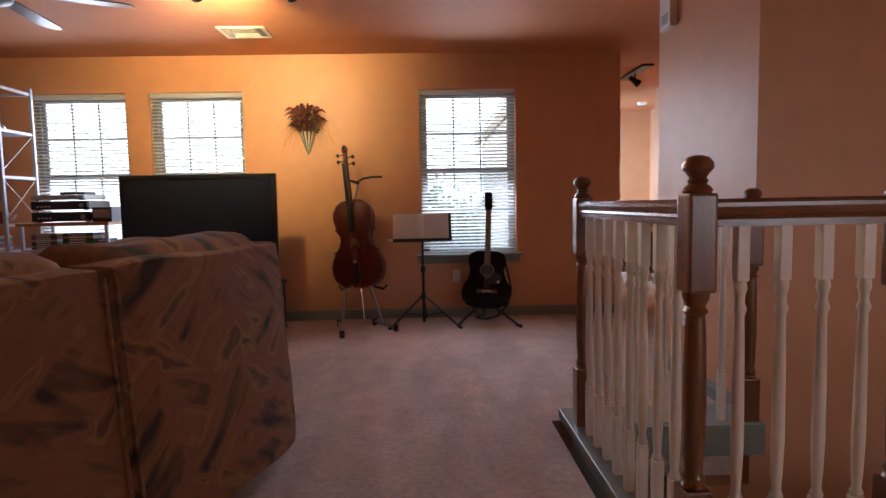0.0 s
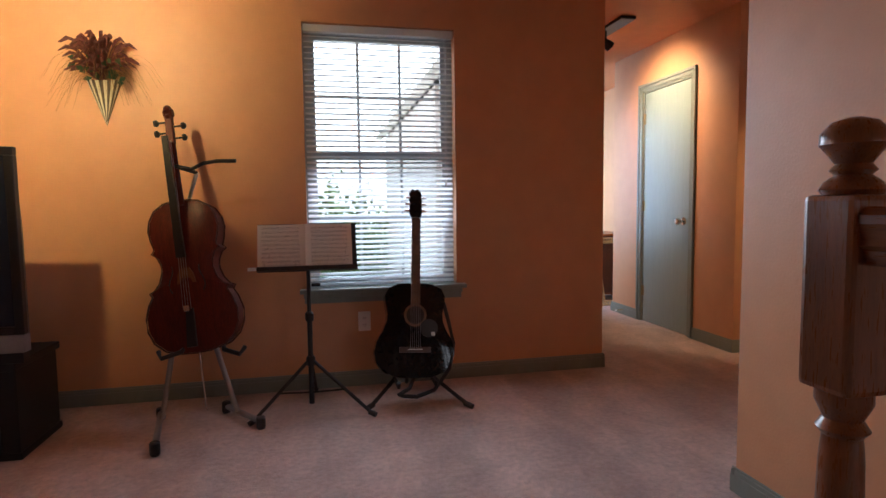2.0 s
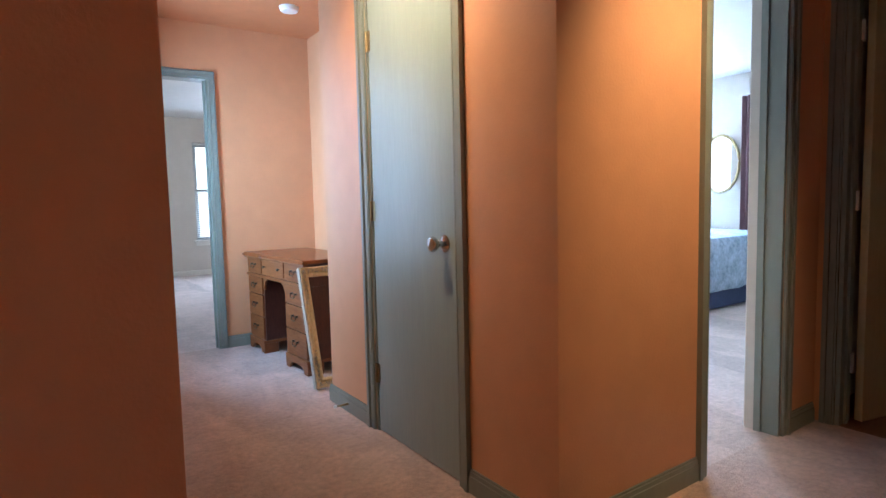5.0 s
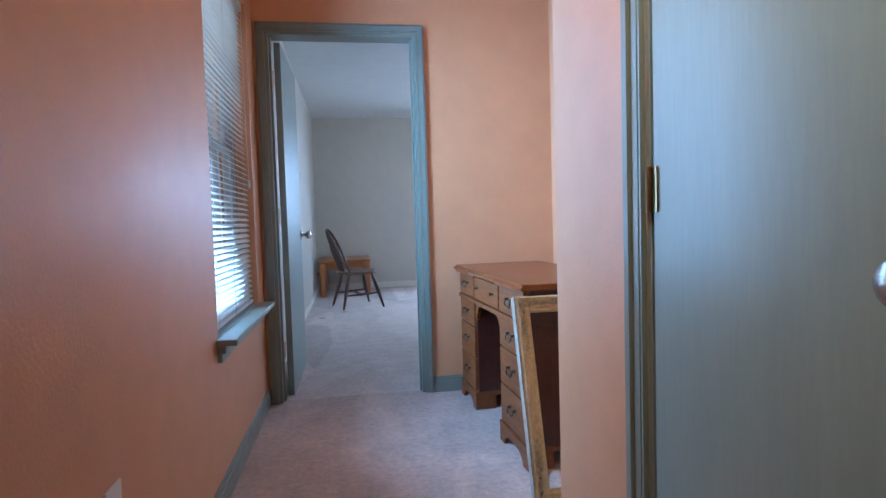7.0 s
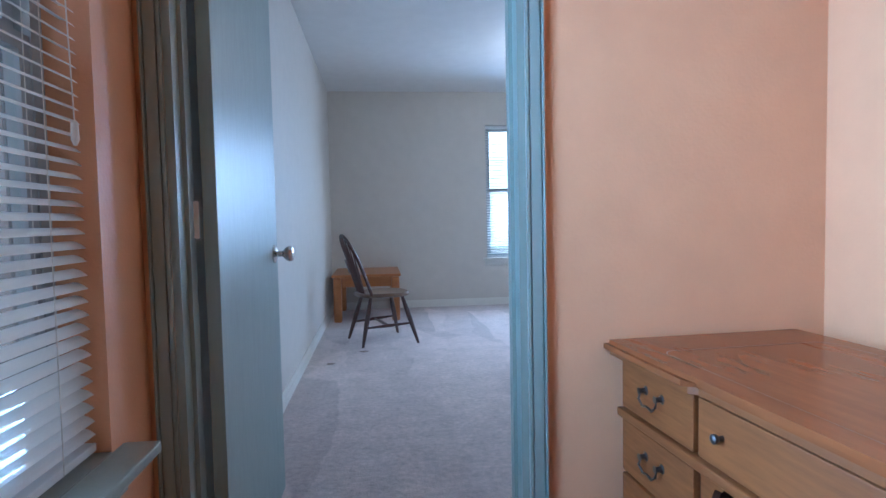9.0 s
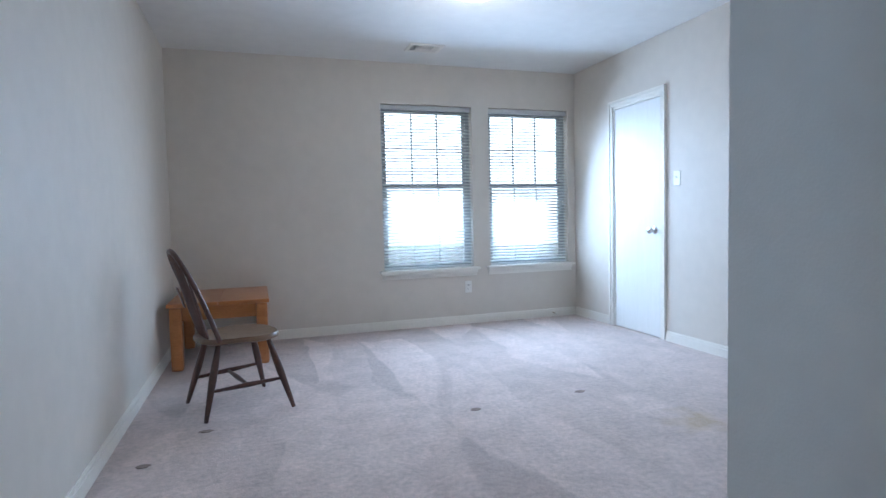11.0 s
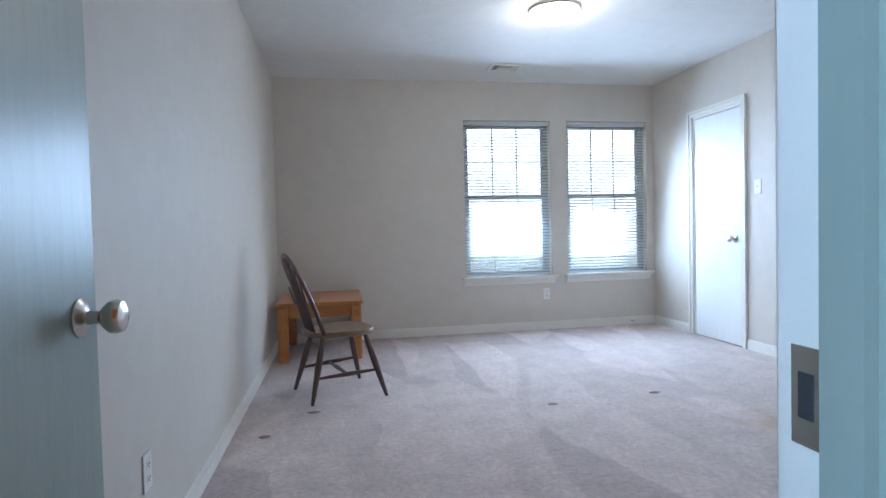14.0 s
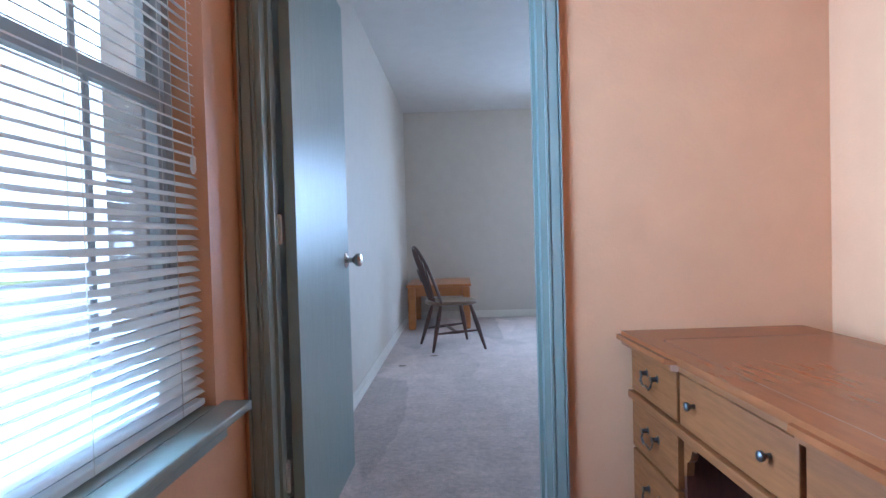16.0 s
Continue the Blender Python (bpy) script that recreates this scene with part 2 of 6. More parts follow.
    l.new(mix1.outputs[2], blot_mix.inputs[6])
    l.new(blot_tone.outputs[0], blot_mix.inputs[7])
    l.new(blot_mix.outputs[2], mix2.inputs[6])
    l.new(grain.outputs[0], mix2.inputs[7])
    last = mix2
    if stain:
        sub, length, fall, mix3 = n.new("ShaderNodeVectorMath"), n.new("ShaderNodeVectorMath"), n.new("ShaderNodeMapRange"), n.new("ShaderNodeMix")
        sub.operation, length.operation, mix3.data_type = "SUBTRACT", "LENGTH", "RGBA"
        sub.inputs[1].default_value = stain
        wob = n.new("ShaderNodeTexNoise")
        wob.inputs["Scale"].default_value = 9
        l.new(tc.outputs["Object"], wob.inputs["Vector"])
        plus = n.new("ShaderNodeMath")
        plus.operation, plus.inputs[1].default_value = "MULTIPLY_ADD", 0.35
        l.new(tc.outputs["Object"], sub.inputs[0])
        l.new(sub.outputs[0], length.inputs[0])
        l.new(wob.outputs[0], plus.inputs[0])
        l.new(length.outputs["Value"], plus.inputs[2])
        fall.inputs["From Min"].default_value, fall.inputs["From Max"].default_value = 0.22, 0.36
        fall.inputs["To Min"].default_value, fall.inputs["To Max"].default_value = 0.55, 0.0
        l.new(plus.outputs[0], fall.inputs[0])
        l.new(fall.outputs[0], mix3.inputs[0])
        l.new(mix2.outputs[2], mix3.inputs[6])
        mix3.inputs[7].default_value = (0.42, 0.30, 0.14, 1)
        last = mix3
    l.new(last.outputs[2], b.inputs["Base Color"])
    bp = n.new("ShaderNodeBump")
    bp.inputs["Strength"].default_value, bp.inputs["Distance"].default_value = 0.6, 0.008
    l.new(add.outputs[0], bp.inputs["Height"])
    l.new(bp.outputs[0], b.inputs["Normal"])
    return m


ORANGE = material("orange wall paint", (0.655, 0.33, 0.165), 0.46, vary=0.06, scale=1.2, fine=8, bump=0.22, bump_scale=105)
CEIL_ORANGE = material("orange ceiling paint", (0.60, 0.24, 0.10), 0.7, vary=0.06, scale=1.0, fine=9, bump=0.12, bump_scale=120)
OFFWHITE = material("off-white wall paint", (0.64, 0.59, 0.52), 0.55, vary=0.04, scale=1.0, fine=10, bump=0.18, bump_scale=130)
WHITE_CEIL = material("white ceiling paint", (0.76, 0.75, 0.72), 0.75, vary=0.04, scale=1.0, fine=9, bump=0.12, bump_scale=120)
TEAL = material("sage green gloss paint", (0.235, 0.265, 0.225), 0.30, vary=0.08, scale=4, fine=30, bump=0.08, bump_scale=60, stretch=(1, 1, 0.25))
TEAL_DOOR = wood_material("sage green painted veneer", (0.25, 0.31, 0.28), (0.28, 0.345, 0.31), 0.36, (4, 4, 0.35), 0.12, 4, 0.03)
WHITE_TRIM = material("white gloss trim paint", (0.80, 0.77, 0.70), 0.3, vary=0.04, scale=5, fine=30)
WHITE_DOOR = wood_material("white painted veneer", (0.75, 0.75, 0.72), (0.80, 0.80, 0.77), 0.45, (4, 4, 0.35), 0.1, 4, 0.02)
VINYL = material("grey window frame metal", (0.40, 0.43, 0.45), 0.4, vary=0.03)
SLAT = material("white blind slat", (0.80, 0.80, 0.78), 0.38, vary=0.03)
# thin plastic slats let some daylight through
sl_n, sl_l = SLAT.node_tree.nodes, SLAT.node_tree.links
thru, blend = sl_n.new("ShaderNodeBsdfTranslucent"), sl_n.new("ShaderNodeMixShader")
thru.inputs[0].default_value, blend.inputs[0].default_value = (0.84, 0.86, 0.86, 1), 0.48
sl_l.new(sl_n["Principled BSDF"].outputs[0], blend.inputs[1])
sl_l.new(thru.outputs[0], blend.inputs[2])
sl_l.new(blend.outputs[0], sl_n["Material Output"].inputs[0])
CORD = material("white blind cord", (0.75, 0.74, 0.70), 0.8)
CARPET = carpet_material("beige pile carpet", (0.62, 0.47, 0.40))
CARPET_ROOM = carpet_material("beige brushed carpet", (0.66, 0.54, 0.49), (4.77, 11.07, 0.0), 0.82)
OAK = wood_material("golden oak varnish", (0.11, 0.036, 0.012), (0.235, 0.088, 0.03), 0.28, (6, 6, 0.6), 0.5, 5)
OAK_X = wood_material("golden oak rail varnish", (0.11, 0.036, 0.012), (0.235, 0.088, 0.03), 0.28, (0.6, 0.6, 6), 0.5, 5)
CREAM = material("cream baluster paint", (0.78, 0.70, 0.58), 0.35, vary=0.06, scale=6, fine=40)
MAPLE = wood_material("worn honey maple", (0.13, 0.037, 0.007), (0.21, 0.066, 0.013), 0.5, (5, 0.5, 5), 0.05, 3, 0.03)
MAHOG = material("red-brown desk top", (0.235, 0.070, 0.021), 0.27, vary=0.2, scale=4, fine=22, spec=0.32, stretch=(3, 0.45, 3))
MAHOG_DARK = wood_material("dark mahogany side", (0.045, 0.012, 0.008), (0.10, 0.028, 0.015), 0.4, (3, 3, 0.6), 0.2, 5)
WALNUT = wood_material("dark walnut stain", (0.035, 0.012, 0.008), (0.10, 0.034, 0.020), 0.32, (6, 6, 0.8), 0.35, 6)
WALNUT_SEAT = wood_material("worn walnut seat", (0.10, 0.055, 0.03), (0.23, 0.14, 0.08), 0.4, (0.8, 5, 5), 0.2, 6)
PINE = wood_material("orange pine", (0.34, 0.115, 0.03), (0.50, 0.205, 0.06), 0.35, (0.7, 5, 5), 0.3, 5)
CELLO = wood_material("red-brown cello varnish", (0.055, 0.008, 0.004), (0.145, 0.019, 0.007), 0.42, (5, 5, 0.7), 0.08, 6)
CELLO.node_tree.nodes["Principled BSDF"].inputs["Specular IOR Level"].default_value = 0.25
EBONY = material("ebony", (0.012, 0.011, 0.011), 0.35, vary=0.2)
BLACK_GLOSS = material("black guitar lacquer", (0.006, 0.006, 0.007), 0.06, vary=0.1, spec=0.22)
BLACK_METAL = material("black powder coat", (0.014, 0.014, 0.016), 0.45, vary=0.15, scale=9)
BLACK_PLASTIC = material("black plastic", (0.012, 0.012, 0.014), 0.4, vary=0.15)
SCREEN = material("dark television screen", (0.018, 0.025, 0.045), 0.22, vary=0.05, spec=0.5)
SILVER = material("silver plastic", (0.33, 0.33, 0.34), 0.35, metal=0.4, vary=0.06)
NICKEL = material("satin nickel", (0.62, 0.60, 0.57), 0.22, metal=1.0, vary=0.05)
BRASS = material("aged brass", (0.36, 0.28, 0.15), 0.35, metal=1.0, vary=0.15)
IRON = material("dark bronze handle", (0.11, 0.10, 0.095), 0.38, metal=0.9, vary=0.2)
STEEL = material("grey steel tube", (0.35, 0.35, 0.36), 0.4, metal=0.8, vary=0.08)
FRAME_STEEL = material("pale blue-grey shelf steel", (0.50, 0.53, 0.58), 0.4, metal=0.3, vary=0.06)
PAPER = material("sheet music paper", (0.84, 0.81, 0.75), 0.8, vary=0.05)
INK = material("printed ink", (0.03, 0.03, 0.03), 0.8)
PLATE = material("white plastic plate", (0.80, 0.79, 0.75), 0.35, vary=0.03)
SOCKET = material("dark socket slot", (0.03, 0.03, 0.03), 0.6)
SOFA = fabric_material()
GILT = material("cream and gold gesso", (0.66, 0.54, 0.34), 0.36, vary=0.2, scale=9, fine=70, bump=0.25, bump_scale=160, tint=(0.46, 0.33, 0.16))
GILT_EDGE = material("worn cream frame edge", (0.46, 0.42, 0.34), 0.45, vary=0.3, scale=10, fine=60)
LAMP_GLASS = glowing("lit opal glass", (1.0, 0.94, 0.82), 5.0)
BULB = glowing("lit halogen bulb", (1.0, 0.85, 0.6), 20.0)
GLASS = glass_material()
SCREEN_MESH = bpy.data.materials.new("insect screen")
SCREEN_MESH.use_nodes = True
sn = SCREEN_MESH.node_tree.nodes
sn.remove(sn["Principled BSDF"])
veil = sn.new("ShaderNodeBsdfTransparent")
veil.inputs[0].default_value = (0.78, 0.80, 0.81, 1)
SCREEN_MESH.node_tree.links.new(veil.outputs[0], sn["Material Output"].inputs[0])
FOLIAGE = material("tree foliage", (0.12, 0.19, 0.06), 0.7, vary=0.4, scale=2, fine=12)
BARK = material("tree bark", (0.10, 0.075, 0.055), 0.9, vary=0.3, scale=6, bump=0.6, bump_scale=30)
GRASS = material("lawn", (0.20, 0.25, 0.11), 0.9, vary=0.3, scale=0.6, fine=9)
ROOF = material("grey roof shingle", (0.30, 0.29, 0.285), 0.9, vary=0.2, scale=3, fine=25, bump=0.4, bump_scale=20)
SIDING = material("pale brick siding", (0.80, 0.74, 0.70), 0.85, vary=0.15, scale=2, fine=14)
DRIED = material("dried burgundy grass", (0.13, 0.035, 0.03), 0.8, vary=0.4, scale=20)
DRIED_GOLD = material("dried straw stems", (0.28, 0.15, 0.05), 0.8, vary=0.3, scale=20)
LEAF = material("dark green silk leaf", (0.03, 0.06, 0.02), 0.6, vary=0.3, scale=20)
CONE_A = material("cream cone stripe", (0.70, 0.64, 0.48), 0.6, vary=0.08)
CONE_B = material("dark cone stripe", (0.10, 0.08, 0.06), 0.6, vary=0.15)
GLASS_TOP = material("pale glass table top", (0.88, 0.93, 0.96), 0.14, metal=0.95, vary=0.05, spec=0.9, coat=0.6)
MAUVE = material("mauve curtain", (0.22, 0.12, 0.13), 0.85, vary=0.15, scale=5, stretch=(8, 8, 0.4))
BED_BLUE = material("pale blue patterned quilt", (0.50, 0.62, 0.74), 0.85, vary=0.25, scale=9, fine=30, tint=(0.20, 0.30, 0.42))
NAVY = material("navy bed skirt", (0.04, 0.06, 0.13), 0.9, vary=0.2)
YELLOWED = wood_material("cream painted door", (0.50, 0.43, 0.24), (0.60, 0.53, 0.32), 0.4, (5, 5, 0.7), 0.15, 5)
MIRROR = material("mirror glass", (0.85, 0.87, 0.88), 0.03, metal=1.0, vary=0.01)
WOOD_FLOOR = wood_material("brown wood floor", (0.16, 0.06, 0.025), (0.30, 0.13, 0.05), 0.35, (0.7, 5, 5), 0.3, 4)


# ---- mesh helpers ----
def box(bm, x0, x1, y0, y1, z0, z1, bevel=0.0):
    r = bmesh.ops.create_cube(bm, size=1, matrix=Matrix.Translation(((x0 + x1) / 2, (y0 + y1) / 2, (z0 + z1) / 2)) @ Matrix.Diagonal((x1 - x0, y1 - y0, z1 - z0, 1)))
    if bevel:
        edges = list({e for v in r["verts"] for e in v.link_edges})
        bmesh.ops.bevel(bm, geom=edges, offset=bevel, segments=2, affect="EDGES", profile=0.6)
    return bm


def boxed(*args, bevel=0.0):
    return box(bmesh.new(), *args, bevel=bevel)


def rod(bm, a, b, r0, r1=None, seg=12):
    a, b = Vector(a), Vector(b)
    turn = (b - a).to_track_quat("Z", "Y").to_matrix().to_4x4()
    bmesh.ops.create_cone(bm, cap_ends=True, segments=seg, radius1=r0, radius2=r0 if r1 is None else r1, depth=(b - a).length,
                          matrix=Matrix.Translation((a + b) / 2) @ turn)
    return bm


def lathe(bm, profile, at=(0, 0, 0), seg=20, turn=None):
    """Turns (radius, height) pairs round the z axis."""
    m = Matrix.Translation(at) @ (turn or Matrix())
    rings = []
    for r, z in profile:
        rings.append([bm.verts.new(m @ Vector((max(r, 1e-4) * math.cos(math.tau * k / seg), max(r, 1e-4) * math.sin(math.tau * k / seg), z))) for k in range(seg)])
    for p, q in zip(rings, rings[1:]):
        for k in range(seg):
            bm.faces.new((p[k], p[(k + 1) % seg], q[(k + 1) % seg], q[k]))
    bm.faces.new(list(reversed(rings[0])))
    bm.faces.new(rings[-1])
    return bm


def tube(bm, points, radius, seg=10, closed=False):
    """A round bar along a line of points."""
    pts = [Vector(p) for p in points]
    rings, up = [], Vector((0, 0, 1))
    count = len(pts)
    for k, p in enumerate(pts):
        if closed:
            way = pts[(k + 1) % count] - pts[k - 1]
        else:
            way = pts[min(k + 1, count - 1)] - pts[max(k - 1, 0)]
        way.normalize()
        side = way.cross(up)
        if side.length < 0.1:
            side = way.cross(Vector((0, 1, 0)))
        side.normalize()
        over = side.cross(way)
        r = radius[k] if isinstance(radius, (list, tuple)) else radius
        rings.append([bm.verts.new(p + side * (r * math.cos(math.tau * j / seg)) + over * (r * math.sin(math.tau * j / seg))) for j in range(seg)])
    pairs = list(zip(rings, rings[1:])) + ([(rings[-1], rings[0])] if closed else [])
    for p, q in pairs:
        for j in range(seg):
            bm.faces.new((p[j], p[(j + 1) % seg], q[(j + 1) % seg], q[j]))
    if not closed:
        bm.faces.new(list(reversed(rings[0])))
        bm.faces.new(rings[-1])
    return bm


def slab(bm, outline, z0, z1, m=None, bevel=0.0):
    """A flat board of any outline, between two heights."""
    m = m or Matrix()
    low = [bm.verts.new(m @ Vector((x, y, z0))) for x, y in outline]
    high = [bm.verts.new(m @ Vector((x, y, z1))) for x, y in outline]
    bm.faces.new(list(reversed(low)))
    top = bm.faces.new(high)
    k = len(outline)
    for i in range(k):
        bm.faces.new((low[i], low[(i + 1) % k], high[(i + 1) % k], high[i]))
    if bevel:
        bmesh.ops.bevel(bm, geom=list(top.edges), offset=bevel, segments=2, affect="EDGES")
    return bm


def arched(bm, outline, depth, arch, m=None, steps=5):
    """An instrument's body: ribs of a depth, and a front and back that swell by arch. Local: outline in x and z, front to -y."""
    m = m or Matrix()
    cx = sum(p[0] for p in outline) / len(outline)
    cz = sum(p[1] for p in outline) / len(outline)

    def ring(s, y):
        return [bm.verts.new(m @ Vector((cx + (x - cx) * s, y, cz + (z - cz) * s))) for x, z in outline]

    rings = []
    for k in range(steps, 0, -1):
        s = math.sin(k / steps * math.pi / 2)
        rings.insert(0, ring(s, -depth / 2 - arch * (1 - s ** 3)))
    rings += [ring(1.0, depth / 2)]
    for k in range(steps - 1, 0, -1):
        s = math.sin(k / steps * math.pi / 2)
        rings.append(ring(s, depth / 2 + arch * (1 - s ** 3)))
    k = len(outline)
    for p, q in zip(rings, rings[1:]):
        for i in range(k):
            bm.faces.new((p[i], q[i], q[(i + 1) % k], p[(i + 1) % k]))
    bm.faces.new(rings[0])
    bm.faces.new(list(reversed(rings[-1])))
    return bm


def mesh_of(name, bm, mat, smooth=False):
    bmesh.ops.recalc_face_normals(bm, faces=bm.faces)
    data = bpy.data.meshes.new(name)
    bm.to_mesh(data)
    bm.free()
    data.materials.append(mat)
    if smooth:
        data.polygons.foreach_set("use_smooth", [True] * len(data.polygons))
        data.set_sharp_from_angle(angle=radians(38))
    return data


def part(name, bm, mat, parent=None, label="", smooth=False):
    """Links a bmesh, or a mesh made before, as one object under a thing."""
    ob = new(name, bm if isinstance(bm, bpy.types.Mesh) else mesh_of(name, bm, mat, smooth))
    ob.parent = parent
    return tagged(ob, label)


def thing(name, m, label, category, group="", kind=""):
    ob = new(name)
    ob.matrix_basis = m
    ob.empty_display_size = 0.1
    return tagged(ob, label, category, group, kind)


def structure(name, bm, mat, label="", category="wall", smooth=False):
    return tagged(part(name, bm, mat, None, "", smooth), label, category, "", "structure")


def wall(name, axis, face, thick, lo, hi, z0, z1, mat, openings=(), label="painted plaster wall"):
    """A wall across an axis ('x' or 'y') from face to face + thick, that runs from lo to hi; openings: (from, to, bottom, top)."""
    bm = bmesh.new()

    def piece(a, b, c, d):
        if b - a < 1e-4 or d - c < 1e-4:
            return
        f0, f1 = min(face, face + thick), max(face, face + thick)
        if axis == "y":
            box(bm, a, b, f0, f1, c, d)
        else:
            box(bm, f0, f1, a, b, c, d)

    at = lo
    for a, b, c, d in sorted(openings):
        piece(at, a, z0, z1)
        piece(a, b, z0, c)
        piece(a, b, d, z1)
        at = b
    piece(at, hi, z0, z1)
    bmesh.ops.remove_doubles(bm, verts=bm.verts, dist=1e-5)
    return structure(name, bm, mat, label)

# ---- structure ----
H = 2.42       # ceiling of the living room and the hall
HR = 2.525      # ceiling of the back room
ZW0, ZW1 = 0.58, 2.10

# upper floor, with the stair opening left out
bm = bmesh.new()
for x0, x1, y0, y1 in ((-4.4, 0.83, -2.4, 5.30), (0.83, 5.1, -2.4, 1.38), (0.83, 1.75, 2.70, 5.30), (4.6, 5.1, 1.38, 2.60),
                       (1.75, 4.82, 3.70, 5.30), (2.02, 4.82, 5.30, 5.42), (2.02, 3.10, 5.42, 7.085), (2.02, 3.68, 7.085, 8.75)):
    box(bm, x0, x1, y0, y1, -0.30, 0.0)
structure("floor", bm, CARPET, "worn beige pile carpet over the landing and hall", "carpet")
structure("floor_back_room", boxed(1.99, 5.885, 8.75, 14.045, -0.30, 0.0), CARPET_ROOM, "beige carpet with vacuum marks and an ochre stain", "carpet")
structure("floor_bedroom", boxed(3.80, 8.20, 5.42, 9.40, -0.30, 0.0), CARPET_ROOM, "pale bedroom carpet", "carpet")
structure("floor_bathroom", boxed(4.82, 7.20, 3.70, 5.42, -0.30, 0.0), WOOD_FLOOR, "brown wood floor", "floor")

# ceilings
bm = bmesh.new()
for x0, x1, y0, y1 in ((-4.4, 5.1, -2.4, 5.42), (2.02, 3.10, 5.42, 7.085), (2.02, 3.80, 7.085, 8.76)):
    box(bm, x0, x1, y0, y1, H, H + 0.12)
structure("ceiling", bm, CEIL_ORANGE, "burnt orange painted ceiling", "ceiling")
structure("ceiling_back_room", boxed(1.99, 5.885, 8.76, 14.045, HR, HR + 0.12), WHITE_CEIL, "white painted ceiling", "ceiling")
structure("ceiling_bedroom", boxed(3.80, 8.20, 5.42, 9.40, H, H + 0.12), WHITE_CEIL, "white bedroom ceiling", "ceiling")
structure("ceiling_bathroom", boxed(5.1, 7.20, 3.70, 5.42, H, H + 0.12), WHITE_CEIL, "white bathroom ceiling", "ceiling")

W_LIVING = [(-3.28, -2.43), (-2.23, -1.39), (0.20, 1.08)]
WALL_T = 0.16
OUT = "burnt orange painted wall with fine texture"
wall("wall_window", "y", 5.30, WALL_T, -4.4, 2.05, 0, H, ORANGE, [(a, b, ZW0, ZW1) for a, b in W_LIVING], OUT)
wall("wall_hall_window", "x", 2.02, -WALL_T, 5.46, 8.76, 0, H, ORANGE, [(7.62, 8.51, ZW0, ZW1)], OUT)
wall("wall_hall_end", "y", 8.70, 0.06, 2.02, 3.80, 0, H, ORANGE, [(2.08, 2.898, 0, 2.033)], OUT)
wall("wall_room_entry", "y", 8.76, 0.06, 1.99, 3.79, 0, HR, OFFWHITE, [(2.08, 2.898, 0, 2.033)], "off-white painted wall")
wall("wall_alcove", "x", 3.68, 0.10, 7.085, 8.70, 0, H, ORANGE, (), OUT)
wall("wall_closet_door", "x", 3.10, 0.12, 5.39, 7.085, 0, H, ORANGE, [(5.89, 6.57, 0, 2.045)], OUT)
wall("wall_closet_back", "y", 7.085, -0.12, 3.22, 3.80, 0, H, ORANGE, (), OUT)
wall("wall_hall_bedroom", "y", 5.39, 0.15, 3.22, 4.94, 0, H, ORANGE, [(3.89, 4.495, 0, 2.045)], OUT)
wall("wall_bathroom_door", "x", 4.82, 0.12, 3.70, 5.39, 0, H, ORANGE, [(4.60, 5.30, 0, 2.045)], OUT)
structure("wall_stair_stub", boxed(1.75, 5.1, 2.60, 3.70, -2.7, H), ORANGE, OUT)
wall("wall_stair_right", "x", 4.60, 0.1, 1.38, 2.60, -2.7, H, ORANGE, (), OUT)
wall("wall_west", "x", -4.4, -0.15, -2.4, 5.46, 0, H, ORANGE, (), OUT)
# The opening is out of view, added to let the south fill lamp in
wall("wall_south", "y", -2.4, -0.15, -4.4, 5.1, 0, H, ORANGE, [(2.8, 4.4, 0.7, 2.1)], OUT)
wall("wall_east", "x", 5.1, 0.15, -2.4, 2.60, -2.7, H, ORANGE, (), OUT)
# stairwell below
wall("wall_stairwell_north", "y", 2.60, 0.1, 0.83, 1.75, -2.7, -0.30, ORANGE, (), OUT)
wall("wall_stairwell_west", "x", 0.83, -0.1, 1.30, 2.70, -2.7, -0.30, ORANGE, (), OUT)
wall("wall_stairwell_south", "y", 1.38, -0.08, 0.83, 5.1, -2.7, -0.30, ORANGE, (), OUT)
structure("floor_lower", boxed(0.73, 5.2, 1.30, 2.70, -2.9, -2.7), CARPET, "carpet at the foot of the stairs", "carpet")

# back room
WR = "off-white painted wall with fine texture"
wall("wall_room_west", "x", 1.99, -0.12, 8.76, 14.205, 0, HR, OFFWHITE, (), WR)
wall("wall_room_windows", "y", 14.045, WALL_T, 1.99, 6.005, 0, HR, OFFWHITE, [(3.82, 4.73, 0.555, 2.14), (4.91, 5.80, 0.555, 2.14)], WR)
wall("wall_room_east", "x", 5.885, 0.12, 9.88, 14.045, 0, HR, OFFWHITE, [(12.695, 13.36, 0, 2.045)], WR)
structure("wall_room_return", boxed(3.79, 6.005, 8.82, 9.88, 0, HR), OFFWHITE, WR)
# Unseen panel added to shut out light behind the white door
structure("wall_leak_block", boxed(6.03, 6.08, 12.5, 13.5, 0, HR), OFFWHITE, WR)
# bedroom and bathroom
wall("wall_bedroom_east", "x", 8.20, 0.15, 5.42, 9.40, 0, H, OFFWHITE, [(8.22, 9.08, 0.6, 2.12)], WR)
wall("wall_bedroom_north", "y", 9.40, 0.12, 3.80, 8.35, 0, H, OFFWHITE, (), WR)
wall("wall_bedroom_west", "x", 3.78, 0.1, 5.54, 9.40, 0, H, OFFWHITE, (), WR)
wall("wall_bedroom_south", "y", 5.42, 0.12, 4.94, 8.35, 0, H, OFFWHITE, (), WR)
wall("wall_bathroom_south", "y", 3.70, -0.1, 5.10, 7.3, 0, H, OFFWHITE, (), WR)
wall("wall_bathroom_east", "x", 7.20, 0.1, 3.70, 5.42, 0, H, OFFWHITE, (), WR)


